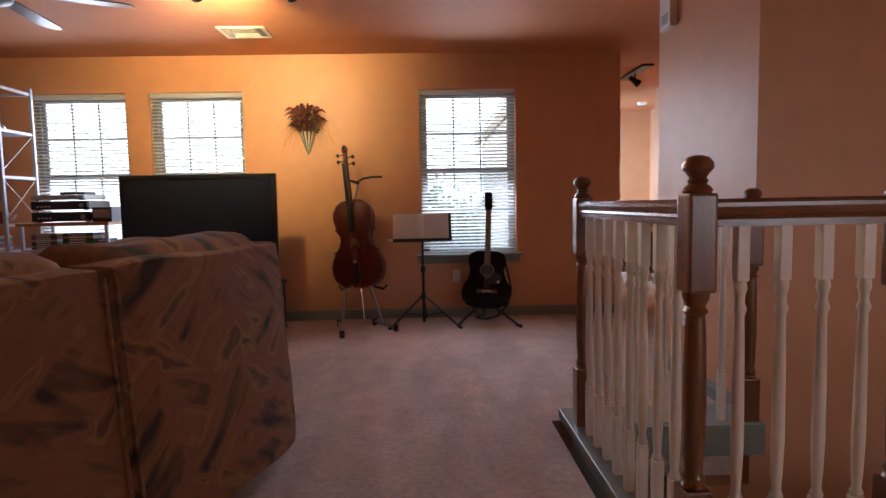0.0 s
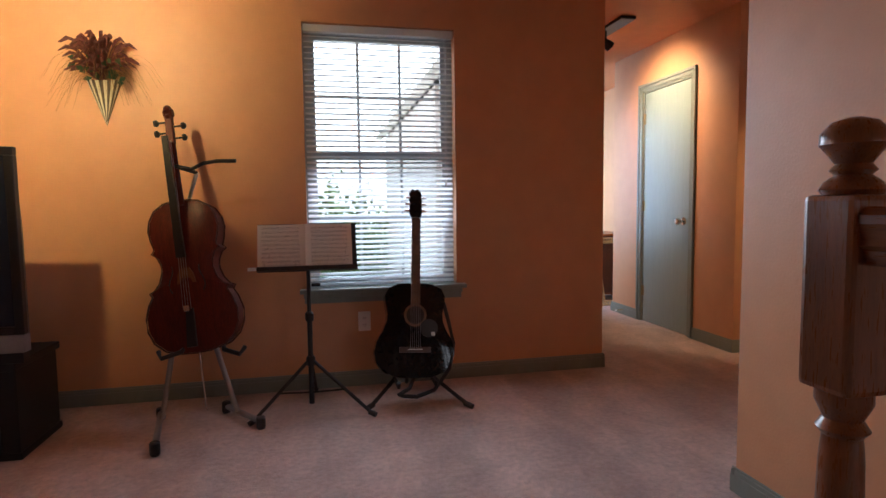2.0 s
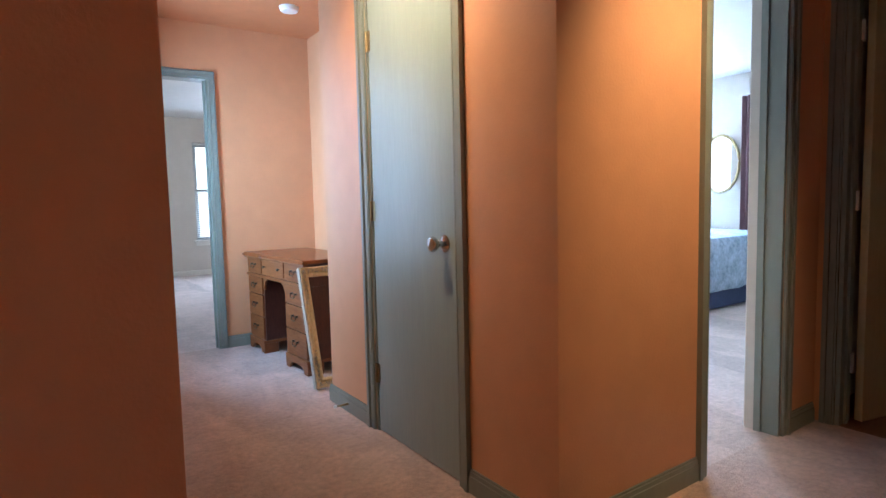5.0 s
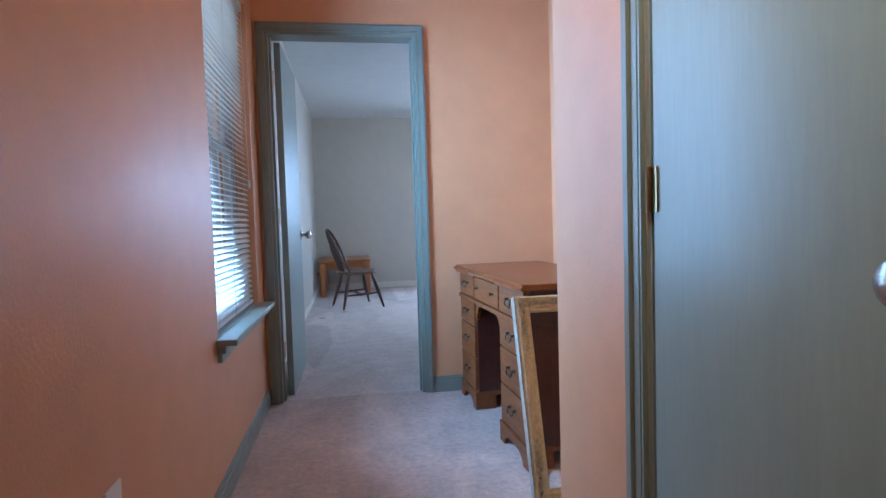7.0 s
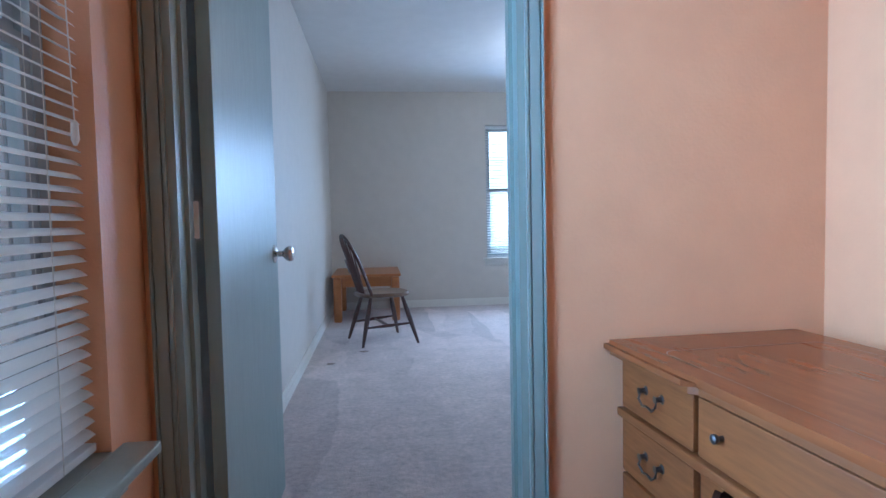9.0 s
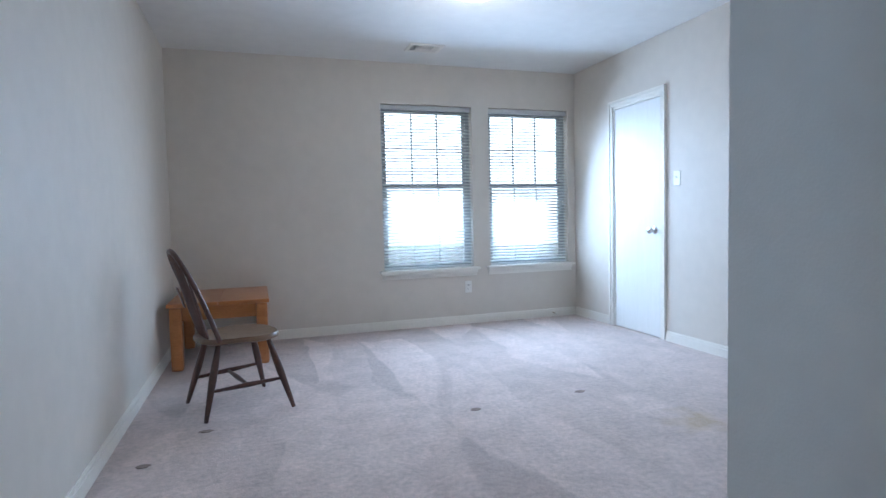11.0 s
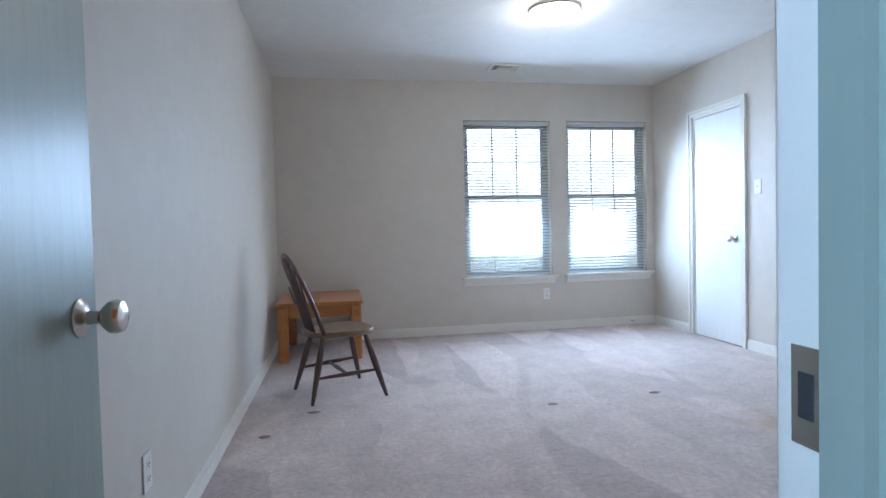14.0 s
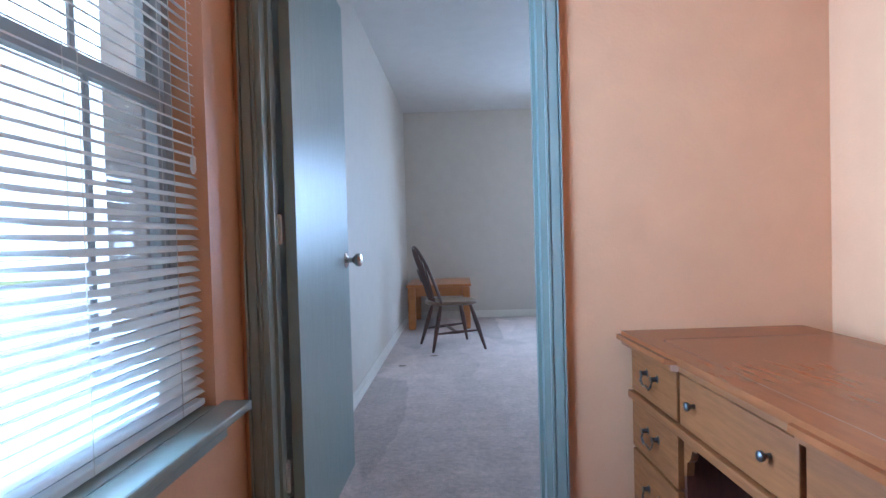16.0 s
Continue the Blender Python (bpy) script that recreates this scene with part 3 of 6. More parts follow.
# baseboards
def baseboard(name, runs, mat, label, h=0.085):
    """runs: (axis, face, side, lo, hi): a board in front of a wall's face, on its + or - side."""
    for axis, face, side, lo, hi in runs:
        bm = bmesh.new()
        for off, z0, z1 in ((0.014, 0.0, h * 0.72), (0.010, h * 0.72, h * 0.9), (0.006, h * 0.9, h)):
            a, b = sorted((face, face + side * off))
            if axis == "y":
                box(bm, lo, hi, a, b, z0, z1)
            else:
                box(bm, a, b, lo, hi, z0, z1)
        structure(name, bm, mat, label, "baseboard")


baseboard("baseboard", [("y", 5.30, -1, -4.38, 2.064), ("x", 2.05, 1, 5.286, 5.46), ("x", 2.02, 1, 5.46, 8.70), ("y", 8.70, -1, 2.93, 3.68), ("x", 3.68, -1, 7.085, 8.69),
                        ("x", 3.10, -1, 6.63, 7.099), ("y", 7.085, 1, 3.10, 3.68), ("x", 3.10, -1, 5.376, 5.83), ("y", 5.39, -1, 3.086, 3.832),
                        ("y", 5.39, -1, 4.555, 4.80), ("x", 1.75, -1, 2.72, 3.714), ("y", 3.70, 1, 1.736, 4.80),
                        ("x", -4.4, 1, -2.4, 5.28), ("y", -2.4, 1, -4.38, 5.1)], TEAL, "sage green painted baseboard", 0.09)
baseboard("baseboard", [("x", 1.99, 1, 8.84, 14.03), ("y", 14.045, -1, 2.005, 5.87), ("x", 5.885, -1, 9.88, 12.636), ("x", 5.885, -1, 13.419, 14.03),
                        ("x", 3.79, -1, 8.84, 9.88), ("y", 9.88, 1, 3.79, 5.79)], WHITE_TRIM, "white painted baseboard", 0.085)


# unseen floors and panels added so no light leaks under the closed doors
structure("floor_leak_block", boxed(3.101, 3.775, 5.545, 6.964, -0.30, -0.002), CARPET, "unseen floor stopping light under a closed door", "carpet")
structure("floor_leak_block_store", boxed(5.886, 6.10, 12.5, 13.5, -0.30, -0.002), CARPET, "unseen floor stopping light under a closed door", "carpet")
structure("wall_leak_block", boxed(3.222, 3.26, 5.80, 6.66, -0.01, 2.2), OFFWHITE, "unseen panel blocking light behind the closet door")
structure("wall_leak_block_store", boxed(6.007, 6.05, 12.60, 13.46, -0.01, 2.2), OFFWHITE, "unseen panel blocking light behind the white door")

# ---- doors ----
def casing(bm, w, h, y, out, width=0.058):
    """Moulded trim round an opening, on the wall face y, that stands out by out's sign."""
    for near, far, proud in ((0.0, 0.006, 0.012), (0.006, 0.010, 0.005), (0.010, 0.034, 0.013), (0.034, 0.038, 0.007), (0.038, width, 0.021)):
        a, b = sorted((y, y + out * proud))
        box(bm, -far, -near, a, b, 0, h + far)
        box(bm, w + near, w + far, a, b, 0, h + far)
        box(bm, -near, w + near, a, b, h + near, h + far)
    return bm


def door_knob(parent, x, z, y, way, mat=NICKEL):
    turn = Matrix.Rotation(radians(90 if way < 0 else -90), 4, "X")
    k = lathe(bmesh.new(), [(0.033, 0), (0.033, 0.004), (0.024, 0.010), (0.012, 0.014), (0.011, 0.032), (0.018, 0.038), (0.027, 0.048), (0.029, 0.058), (0.025, 0.068), (0.012, 0.073)], (x, y, z), 24, turn)
    part("knob", k, mat, parent, "round satin nickel knob", True)


def door_unit(name, m, w, thick, frame_mat, leaf_mat, label, angle=0.0, front=True, leaf=True, knobs=(-1, 1), h=2.045, hinge_mat=BRASS, trim=0.058):
    """A frame in an opening of width w, and its leaf, hung at local x = 0. front: the leaf is flush with the near face and opens that way."""
    ob = thing(name, m, label, "door", "", "structure")
    bm = bmesh.new()
    box(bm, 0, 0.018, 0.001, thick - 0.001, 0, h - 0.018)
    back = 0.001 if front else 0.045
    box(bm, w - 0.018, w, 0.001, thick - back, 0, h - 0.018)
    if not front:
        part("jamb_lining", boxed(w - 0.018, w, thick - 0.0449, thick - 0.001, 0, h - 0.018), OFFWHITE, ob, "white painted inner jamb")
    box(bm, 0, w, 0.001, thick - 0.001, h - 0.018, h)
    y_stop = 0.045 if front else thick - 0.075
    box(bm, 0.018, 0.028, y_stop, y_stop + 0.030, 0, h - 0.018)
    box(bm, w - 0.028, w - 0.018, y_stop, y_stop + 0.030, 0, h - 0.018)
    part("door_frame", bm, frame_mat, ob)
    part("casing", casing(bmesh.new(), w, h, 0, -1, trim), frame_mat, ob)
    part("casing", casing(bmesh.new(), w, h, thick, 1, trim), WHITE_TRIM if not front or thick < 0.13 else frame_mat, ob)
    if leaf:
        lw, t = min(w - 0.042, 0.745), 0.035
        lf = part("leaf", boxed(0.0, lw, -t / 2, t / 2, 0.006, h - 0.024, bevel=0.002), leaf_mat, ob)
        if front:
            lf.matrix_basis = pose(0.021, 0.022, 0)
        else:
            lf.matrix_basis = Matrix.Translation((0.034, thick + 0.006, 0)) @ Matrix.Rotation(radians(angle), 4, "Z") @ Matrix.Translation((0.0, -t / 2, 0))
        for side in knobs:
            door_knob(lf, lw - 0.065, 0.915, side * t / 2, side)
        part("latch_plate", boxed(lw - 0.0005, lw + 0.0015, -0.012, 0.012, 0.885, 0.945), hinge_mat, lf)
        for z in (0.28, 1.04, 1.80):
            hb = rod(bmesh.new(), (0, 0, z - 0.045), (0, 0, z + 0.045), 0.007, seg=10)
            if front:
                box(hb, -0.004, 0.022, 0.004, 0.007, z - 0.045, z + 0.045)
                hg = part("hinge", hb, hinge_mat, ob)
                hg.matrix_basis = pose(0.018, -0.004, 0)
            else:
                box(hb, -0.026, 0.0, -0.05, -0.047, z - 0.045, z + 0.045)
                box(hb, -0.002, 0.014, -0.030, -0.027, z - 0.045, z + 0.045)
                hg = part("hinge", hb, PLATE, ob)
                hg.matrix_basis = pose(0.020, thick + 0.004, 0)
        if not front:
            sp_ = boxed(w - 0.0195, w - 0.0165, thick - 0.038, thick - 0.014, 0.90, 0.965)
            part("strike_plate", sp_, hinge_mat, ob, "satin metal strike plate")
            part("strike_hole", boxed(w - 0.0200, w - 0.0194, thick - 0.032, thick - 0.020, 0.918, 0.948), SOCKET, ob)
    return ob


door_unit("door_1", pose(3.10, 6.57, 0, 0, 0, -90), 0.68, 0.12, TEAL, TEAL_DOOR, "closed sage green flush closet door with a nickel knob", knobs=(-1,))
door_unit("door_2", pose(2.08, 8.70, 0), 0.818, 0.12, TEAL, TEAL_DOOR, "sage green flush door standing open into the back room", 89.2, False, hinge_mat=NICKEL, trim=0.042, h=2.033)
door_unit("door_3", pose(5.885, 13.36, 0, 0, 0, -90), 0.665, 0.12, WHITE_TRIM, WHITE_DOOR, "closed white flush door with a nickel knob", knobs=(-1,), hinge_mat=WHITE_TRIM)
door_unit("door_4", pose(3.89, 5.39, 0), 0.605, 0.15, TEAL, TEAL_DOOR, "sage green door frame of the bedroom", leaf=False, front=False)
door_unit("door_5", pose(4.82, 5.30, 0, 0, 0, -90), 0.70, 0.12, TEAL, YELLOWED, "cream bathroom door standing open in a green frame", 78, False)


# ---- windows and blinds ----
def window(name, m, w, h, sill_mat, label, thick=WALL_T, sill_out=0.065):
    """A double-hung window in an opening; local x along the wall, -y into the room, z up from the sill."""
    ob = thing(name, m, label, "window", "", "structure")
    y0, y1 = thick - 0.075, thick - 0.02
    bm = bmesh.new()
    f = 0.035
    box(bm, 0, f, y0, y1, 0, h)
    box(bm, w - f, w, y0, y1, 0, h)
    box(bm, f, w - f, y0, y1, 0, f)
    box(bm, f, w - f, y0, y1, h - f, h)
    part("window_frame", bm, VINYL, ob)
    mid = h * 0.52
    for k, (z0, z1, yy) in enumerate(((f, mid, y0 + 0.004), (mid - 0.01, h - f, y0 + 0.028))):
        s = bmesh.new()
        b = 0.03
        box(s, f, f + b, yy, yy + 0.022, z0, z1)
        box(s, w - f - b, w - f, yy, yy + 0.022, z0, z1)
        box(s, f + b, w - f - b, yy, yy + 0.022, z0, z0 + b)
        box(s, f + b, w - f - b, yy, yy + 0.022, z1 - b, z1)
        sash = part("sash", s, VINYL, ob)
        g = part("pane", boxed(f + b, w - f - b, yy + 0.009, yy + 0.013, z0 + b, z1 - b), GLASS, sash)
        g.visible_shadow = False
        bars = bmesh.new()
        for j in (1, 2):
            xx = f + b + (w - 2 * f - 2 * b) * j / 3
            box(bars, xx - 0.008, xx + 0.008, yy + 0.002, yy + 0.008, z0 + b, z1 - b)
        zz = (z0 + z1) / 2
        box(bars, f + b, w - f - b, yy + 0.0025, yy + 0.0075, zz - 0.008, zz + 0.008)
        part("muntins", bars, VINYL, sash)
    part("insect_screen", boxed(f, w - f, y1 - 0.006, y1 - 0.004, f, mid), SCREEN_MESH, ob).visible_shadow = False
    st = boxed(-0.05, w + 0.05, -sill_out, -0.0005, -0.012, 0.012, bevel=0.006)
    box(st, 0.001, w - 0.001, -0.001, y0, 0.001, 0.012)
    part("window_sill", st, sill_mat, ob)
    ap = boxed(-0.03, w + 0.03, -0.030, 0, -0.042, -0.012, bevel=0.004)
    box(ap, -0.025, w + 0.025, -0.016, 0, -0.075, -0.042)
    part("apron", ap, sill_mat, ob)
    return ob


SLAT_MESH = {}


def blind(m, w, h, label, tilt=26.0, cut=0.0, pitch=0.031, deep=0.034):
    """A one-inch venetian blind, lowered; local as its window's. cut: how high its bottom rail hangs."""
    ob = thing("venetian_blind", m, label, "window blind", "window blinds")
    part("headrail", boxed(0.006, w - 0.006, 0.016, 0.056, h - 0.045, h - 0.004, bevel=0.003), SLAT, ob)
    part("bottom_rail", boxed(0.010, w - 0.010, 0.022, 0.048, cut + 0.020, cut + 0.036, bevel=0.003), SLAT, ob)
    key = (round(w, 3), deep)
    if key not in SLAT_MESH:
        s = bmesh.new()
        rows = [[s.verts.new((x, deep * (k / 4 - 0.5), 0.0026 * (1 - ((k - 2) / 2) ** 2))) for x in (0.010, w - 0.010)] for k in range(5)]
        under = [[s.verts.new(v.co - Vector((0, 0, 0.0007))) for v in r] for r in rows]
        for a, b in zip(rows, rows[1:]):
            s.faces.new((a[0], a[1], b[1], b[0]))
        for a, b in zip(under, under[1:]):
            s.faces.new((a[0], b[0], b[1], a[1]))
        s.faces.new((rows[0][0], under[0][0], under[0][1], rows[0][1]))
        s.faces.new((rows[4][0], rows[4][1], under[4][1], under[4][0]))
        SLAT_MESH[key] = mesh_of("slat", s, SLAT)
    z = cut + 0.058
    while z < h - 0.055:
        sl = part("slat", SLAT_MESH[key], SLAT, ob)
        sl.matrix_basis = pose(0, 0.035, z, tilt + random.uniform(-1.5, 1.5), random.uniform(-0.05, 0.05), 0)
        z += pitch
    for x in (w * 0.14, w * 0.5, w * 0.86):
        c = rod(bmesh.new(), (x, 0.0215, cut + 0.02), (x, 0.0215, h - 0.03), 0.0009, seg=6)
        rod(c, (x, 0.0485, cut + 0.02), (x, 0.0485, h - 0.03), 0.0009, seg=6)
        part("ladder_cord", c, CORD, ob)
    c = tube(bmesh.new(), [(w * 0.93, 0.012, h - 0.04), (w * 0.93, 0.010, h * 0.55), (w * 0.935, 0.008, h * 0.42)], 0.0012, 6)
    lathe(c, [(0.002, 0), (0.006, -0.005), (0.007, -0.035), (0.003, -0.045)], (w * 0.935, 0.008, h * 0.42), 10)
    part("pull_cord", c, CORD, ob)
    return ob


for n, (a, b) in enumerate(W_LIVING):
    window("window_%d" % (n + 1), pose(a, 5.30, ZW0), b - a, ZW1 - ZW0, TEAL, "double-hung window with a sage green sill")
    blind(pose(a, 5.30, ZW0), b - a, ZW1 - ZW0, "lowered white slatted blind with open slats")
window("window_4", pose(2.02, 7.62, ZW0, 0, 0, 90), 0.89, ZW1 - ZW0, TEAL, "double-hung hall window with a sage green sill", sill_out=0.075)
blind(pose(2.02, 7.62, ZW0, 0, 0, 90), 0.89, ZW1 - ZW0, "lowered white slatted blind in the hall window", 28, pitch=0.0255, deep=0.028)
for n, (a, b) in enumerate([(3.82, 4.73), (4.91, 5.80)]):
    window("window_%d" % (n + 5), pose(a, 14.045, 0.555), b - a, 1.585, WHITE_TRIM, "double-hung window with a white sill")
    blind(pose(a, 14.045, 0.555), b - a, 1.585, "lowered white slatted blind in the back room", 26)
window("window_7", pose(8.20, 9.08, 0.6, 0, 0, -90), 0.86, 1.52, WHITE_TRIM, "double-hung bedroom window", thick=0.15)
blind(pose(8.20, 9.08, 0.6, 0, 0, -90), 0.86, 1.52, "lowered white slatted blind in the bedroom", 12)


# ---- landing: balustrade round the stairwell ----
NEWEL_PROFILE = [(0.026, 0.0), (0.033, 0.006), (0.026, 0.016), (0.030, 0.03), (0.023, 0.045), (0.027, 0.1), (0.030, 0.22), (0.026, 0.42), (0.023, 0.455), (0.031, 0.465), (0.023, 0.478), (0.033, 0.5), (0.033, 0.515)]


def newel(x, y, z=0.045):
    ob = thing("newel_post", pose(x, y, z), "turned golden oak newel post with a mushroom cap", "newel post", "newel posts of the balustrade")
    part("base_block", boxed(-0.036, 0.036, -0.036, 0.036, 0, 0.27, bevel=0.005), OAK, ob)
    part("turned_shaft", lathe(bmesh.new(), NEWEL_PROFILE, (0, 0, 0.27), 24), OAK, ob, smooth=True)
    b = boxed(-0.037, 0.037, -0.037, 0.037, 0.785, 1.035, bevel=0.008)
    part("upper_block", b, OAK, ob)
    part("cap", lathe(bmesh.new(), [(0.032, 0), (0.037, 0.008), (0.031, 0.018), (0.020, 0.026), (0.026, 0.032), (0.020, 0.040), (0.028, 0.052), (0.038, 0.064), (0.037, 0.078), (0.025, 0.092), (0.010, 0.097)], (0, 0, 1.033), 24), OAK, ob, "turned mushroom cap", True)
    return ob


for x, y, z in ((0.938, 2.54, 0.035), (0.93, 1.46, 0.035), (1.70, 2.54, -0.03), (1.475, 1.46, 0.035)):
    newel(x, y, z)

BAL_PROFILE = [(0.013, 0.000), (0.017, 0.008), (0.011, 0.024), (0.014, 0.068), (0.0165, 0.163), (0.014, 0.354), (0.011, 0.490), (0.017, 0.506), (0.011, 0.525), (0.012, 0.544), (0.017, 0.560), (0.014, 0.582)]
bal = thing("baluster", pose(0.935, 2.42, 0.045), "turned cream painted baluster under an oak handrail", "baluster", "balusters of the landing")
part("foot", boxed(-0.0155, 0.0155, -0.0155, 0.0155, 0, 0.22, bevel=0.003), CREAM, bal)
part("turned_shaft", lathe(bmesh.new(), BAL_PROFILE, (0, 0, 0.22), 14), CREAM, bal, smooth=True)
part("head", boxed(-0.0155, 0.0155, -0.0155, 0.0155, 0.80, 0.941, bevel=0.003), CREAM, bal)
for k in range(1, 8):
    copy_thing(bal, pose(0.935, 2.42 - 0.120 * k, 0.045))
for k in range(4):
    copy_thing(bal, pose(1.045 + 0.108 * k, 1.46, 0.045))
for k in range(5):
    copy_thing(bal, pose(1.055 + 0.130 * k, 2.54, 0.045))


def handrail(a, b):
    a, b = Vector(a), Vector(b)
    ob = thing("handrail", Matrix.Translation(a) @ Matrix.Rotation(math.atan2(b.y - a.y, b.x - a.x), 4, "Z"), "moulded golden oak handrail", "handrail", "handrails of the landing")
    ln = (b - a).length
    prof = [(-0.022, -0.062), (0.022, -0.062), (0.022, -0.052), (0.028, -0.046), (0.024, -0.038), (0.030, -0.020), (0.030, -0.010), (0.018, 0.0), (-0.018, 0.0), (-0.030, -0.010), (-0.030, -0.020), (-0.024, -0.038), (-0.028, -0.046), (-0.022, -0.052)]
    bm = bmesh.new()
    ends = [[bm.verts.new((x, y, z)) for y, z in prof] for x in (0, ln)]
    n = len(prof)
    for i in range(n):
        bm.faces.new((ends[0][i], ends[0][(i + 1) % n], ends[1][(i + 1) % n], ends[1][i]))
    bm.faces.new(ends[0])
    bm.faces.new(ends[1])
    part("rail", bm, OAK_X, ob)
    part("fillet", boxed(0, ln, -0.016, 0.016, -0.070, -0.062), OAK_X, ob)


handrail((0.93, 1.497, 1.055), (0.938, 2.503, 1.055))
handrail((0.967, 1.46, 1.055), (1.438, 1.46, 1.055))
handrail((0.975, 2.54, 1.055), (1.663, 2.54, 1.055))
bm = boxed(0.875, 0.990, 1.385, 2.745, 0.0, 0.045, bevel=0.004)
box(bm, 0.990, 5.09, 1.385, 1.52, 0.0, 0.045, 0.004)
box(bm, 0.990, 1.75, 2.48, 2.745, 0.0, 0.045, 0.004)
box(bm, 0.875, 0.990, 1.52, 2.48, -0.30, 0.0)
box(bm, 0.990, 1.75, 2.48, 2.70, -0.10, 0.0)
structure("trim_stair_curb", bm, TEAL, "sage green painted curb round the stair opening", "trim")
st = thing("staircase", pose(4.59, 1.55, -2.7), "carpeted stairs down from the landing", "stairs")
for k in range(13):
    part("step", boxed(-0.27 * (k + 1) + 0.24, -0.27 * k + 0.0, 0, 1.03, 0, 0.19 * (k + 1), bevel=0.01), CARPET, st)

# ---- living room ----
# sofa, its back to the stairs; local x along the back, -y out of the back
sofa = thing("reclining_sofa", pose(-0.755, 0.660, 0, 0, 0, 75.5), "brown and ochre patterned sofa seen from behind", "sofa")


def cushion(bm, x0, x1, y0, y1, z0, z1, bevel, lean=0.0, puff=0.0, seed=0):
    """A soft block; lean shifts its top, puff swells it unevenly."""
    r = bmesh.ops.create_cube(bm, size=1, matrix=Matrix.Translation(((x0 + x1) / 2, (y0 + y1) / 2, (z0 + z1) / 2)) @ Matrix.Diagonal((x1 - x0, y1 - y0, z1 - z0, 1)))
    edges = list({e for v in r["verts"] for e in v.link_edges})
    bmesh.ops.subdivide_edges(bm, edges=edges, cuts=9, use_grid_fill=True)
    cx, cy, cz = (x0 + x1) / 2, (y0 + y1) / 2, (z0 + z1) / 2
    hx, hy, hz = (x1 - x0) / 2, (y1 - y0) / 2, (z1 - z0) / 2
    for v in bm.verts:
        if not v.tag:
            p = v.co - Vector((cx, cy, cz))
            q = Vector([max(-h + bevel, min(h - bevel, c)) for c, h in zip(p, (hx, hy, hz))])
            d = p - q
            if d.length > bevel:
                d = d.normalized() * bevel
            p = q + d
            s = noise.noise(p * 5 + Vector((seed, 0, 0))) * puff
            p += p.normalized() * s
            p.y += lean * (p.z + hz) / (2 * hz)
            v.co = p + Vector((cx, cy, cz))
            v.tag = True
    return bm


for k in range(2):
    x0 = 0.02 + 0.895 * k
    part("back_panel", cushion(bmesh.new(), x0, x0 + 0.875, 0.0, 0.20, 0.06, 0.915, 0.035, 0.06, 0.014, k), SOFA, sofa, smooth=True)
    part("back_cushion", cushion(bmesh.new(), x0 + 0.01, x0 + 0.865, 0.05, 0.36, 0.40, 0.955, 0.10, 0.06, 0.03, k + 5), SOFA, sofa, smooth=True)
    part("seat_cushion", cushion(bmesh.new(), (0.22, 0.915)[k], (0.905, 1.60)[k], 0.34, 0.98, 0.22, 0.48, 0.07, 0, 0.02, k + 9), SOFA, sofa, smooth=True)
for x in (0.885, 0.925):
    part("seam_piping", tube(bmesh.new(), [(x, 0.004 + 0.06 * k / 6, 0.09 + 0.79 * k / 6) for k in range(7)], 0.006, 8), SOFA, sofa, smooth=True)
part("arm", cushion(bmesh.new(), 0.0, 0.21, 0.22, 0.95, 0.05, 0.62, 0.08, 0, 0.015, 3), SOFA, sofa, smooth=True)
part("arm", cushion(bmesh.new(), 1.61, 1.81, 0.22, 0.95, 0.05, 0.62, 0.08, 0, 0.015, 4), SOFA, sofa, smooth=True)
part("corner_wing", cushion(bmesh.new(), 1.765, 1.83, 0.02, 0.26, 0.06, 0.915, 0.03, 0.06, 0.01, 6), SOFA, sofa, smooth=True)
bm = bmesh.new()
for x in (0.1, 1.7):
    for y in (0.12, 0.85):
        box(bm, x - 0.03, x + 0.03, y - 0.03, y + 0.03, 0, 0.07)
part("feet", bm, EBONY, sofa)

# television on its stand
tv = thing("television", pose(-1.555, 4.60, 0.425), "large dark projection television with a silver lower strip", "television")
bm = bmesh.new()
front = [bm.verts.new(p) for p in ((-0.60, 0.03, 0), (0.60, 0.03, 0), (0.60, 0.03, 0.895), (-0.60, 0.03, 0.895))]
back = [bm.verts.new(p) for p in ((-0.42, 0.46, 0), (0.42, 0.46, 0), (0.42, 0.46, 0.56), (-0.42, 0.46, 0.56))]
bm.faces.new(front)
bm.faces.new(list(reversed(back)))
for i in range(4):
    bm.faces.new((front[i], back[i], back[(i + 1) % 4], front[(i + 1) % 4]))
part("cabinet", bm, BLACK_PLASTIC, tv)
bm = boxed(-0.61, 0.61, 0.0, 0.035, 0.865, 0.90, bevel=0.004)
box(bm, -0.61, -0.575, 0.0, 0.035, 0.12, 0.865, 0.004)
box(bm, 0.575, 0.61, 0.0, 0.035, 0.12, 0.865, 0.004)
box(bm, -0.575, 0.575, 0.0, 0.035, 0.12, 0.155, 0.004)
part("bezel", bm, BLACK_PLASTIC, tv)
part("screen", boxed(-0.576, 0.576, 0.012, 0.034, 0.154, 0.866), SCREEN, tv, "dark matt screen")
part("speaker_strip", boxed(-0.61, 0.61, -0.004, 0.05, 0.045, 0.12, bevel=0.004), SILVER, tv, "silver speaker strip")
part("control_strip", boxed(-0.60, 0.60, 0.0, 0.05, 0.0, 0.044, bevel=0.003), BLACK_PLASTIC, tv)
part("badge", boxed(-0.02, 0.02, -0.006, -0.0041, 0.076, 0.086), NICKEL, tv)
ts = thing("television_stand", pose(-1.555, 4.62, 0), "low black glass-shelved television stand", "tv stand")
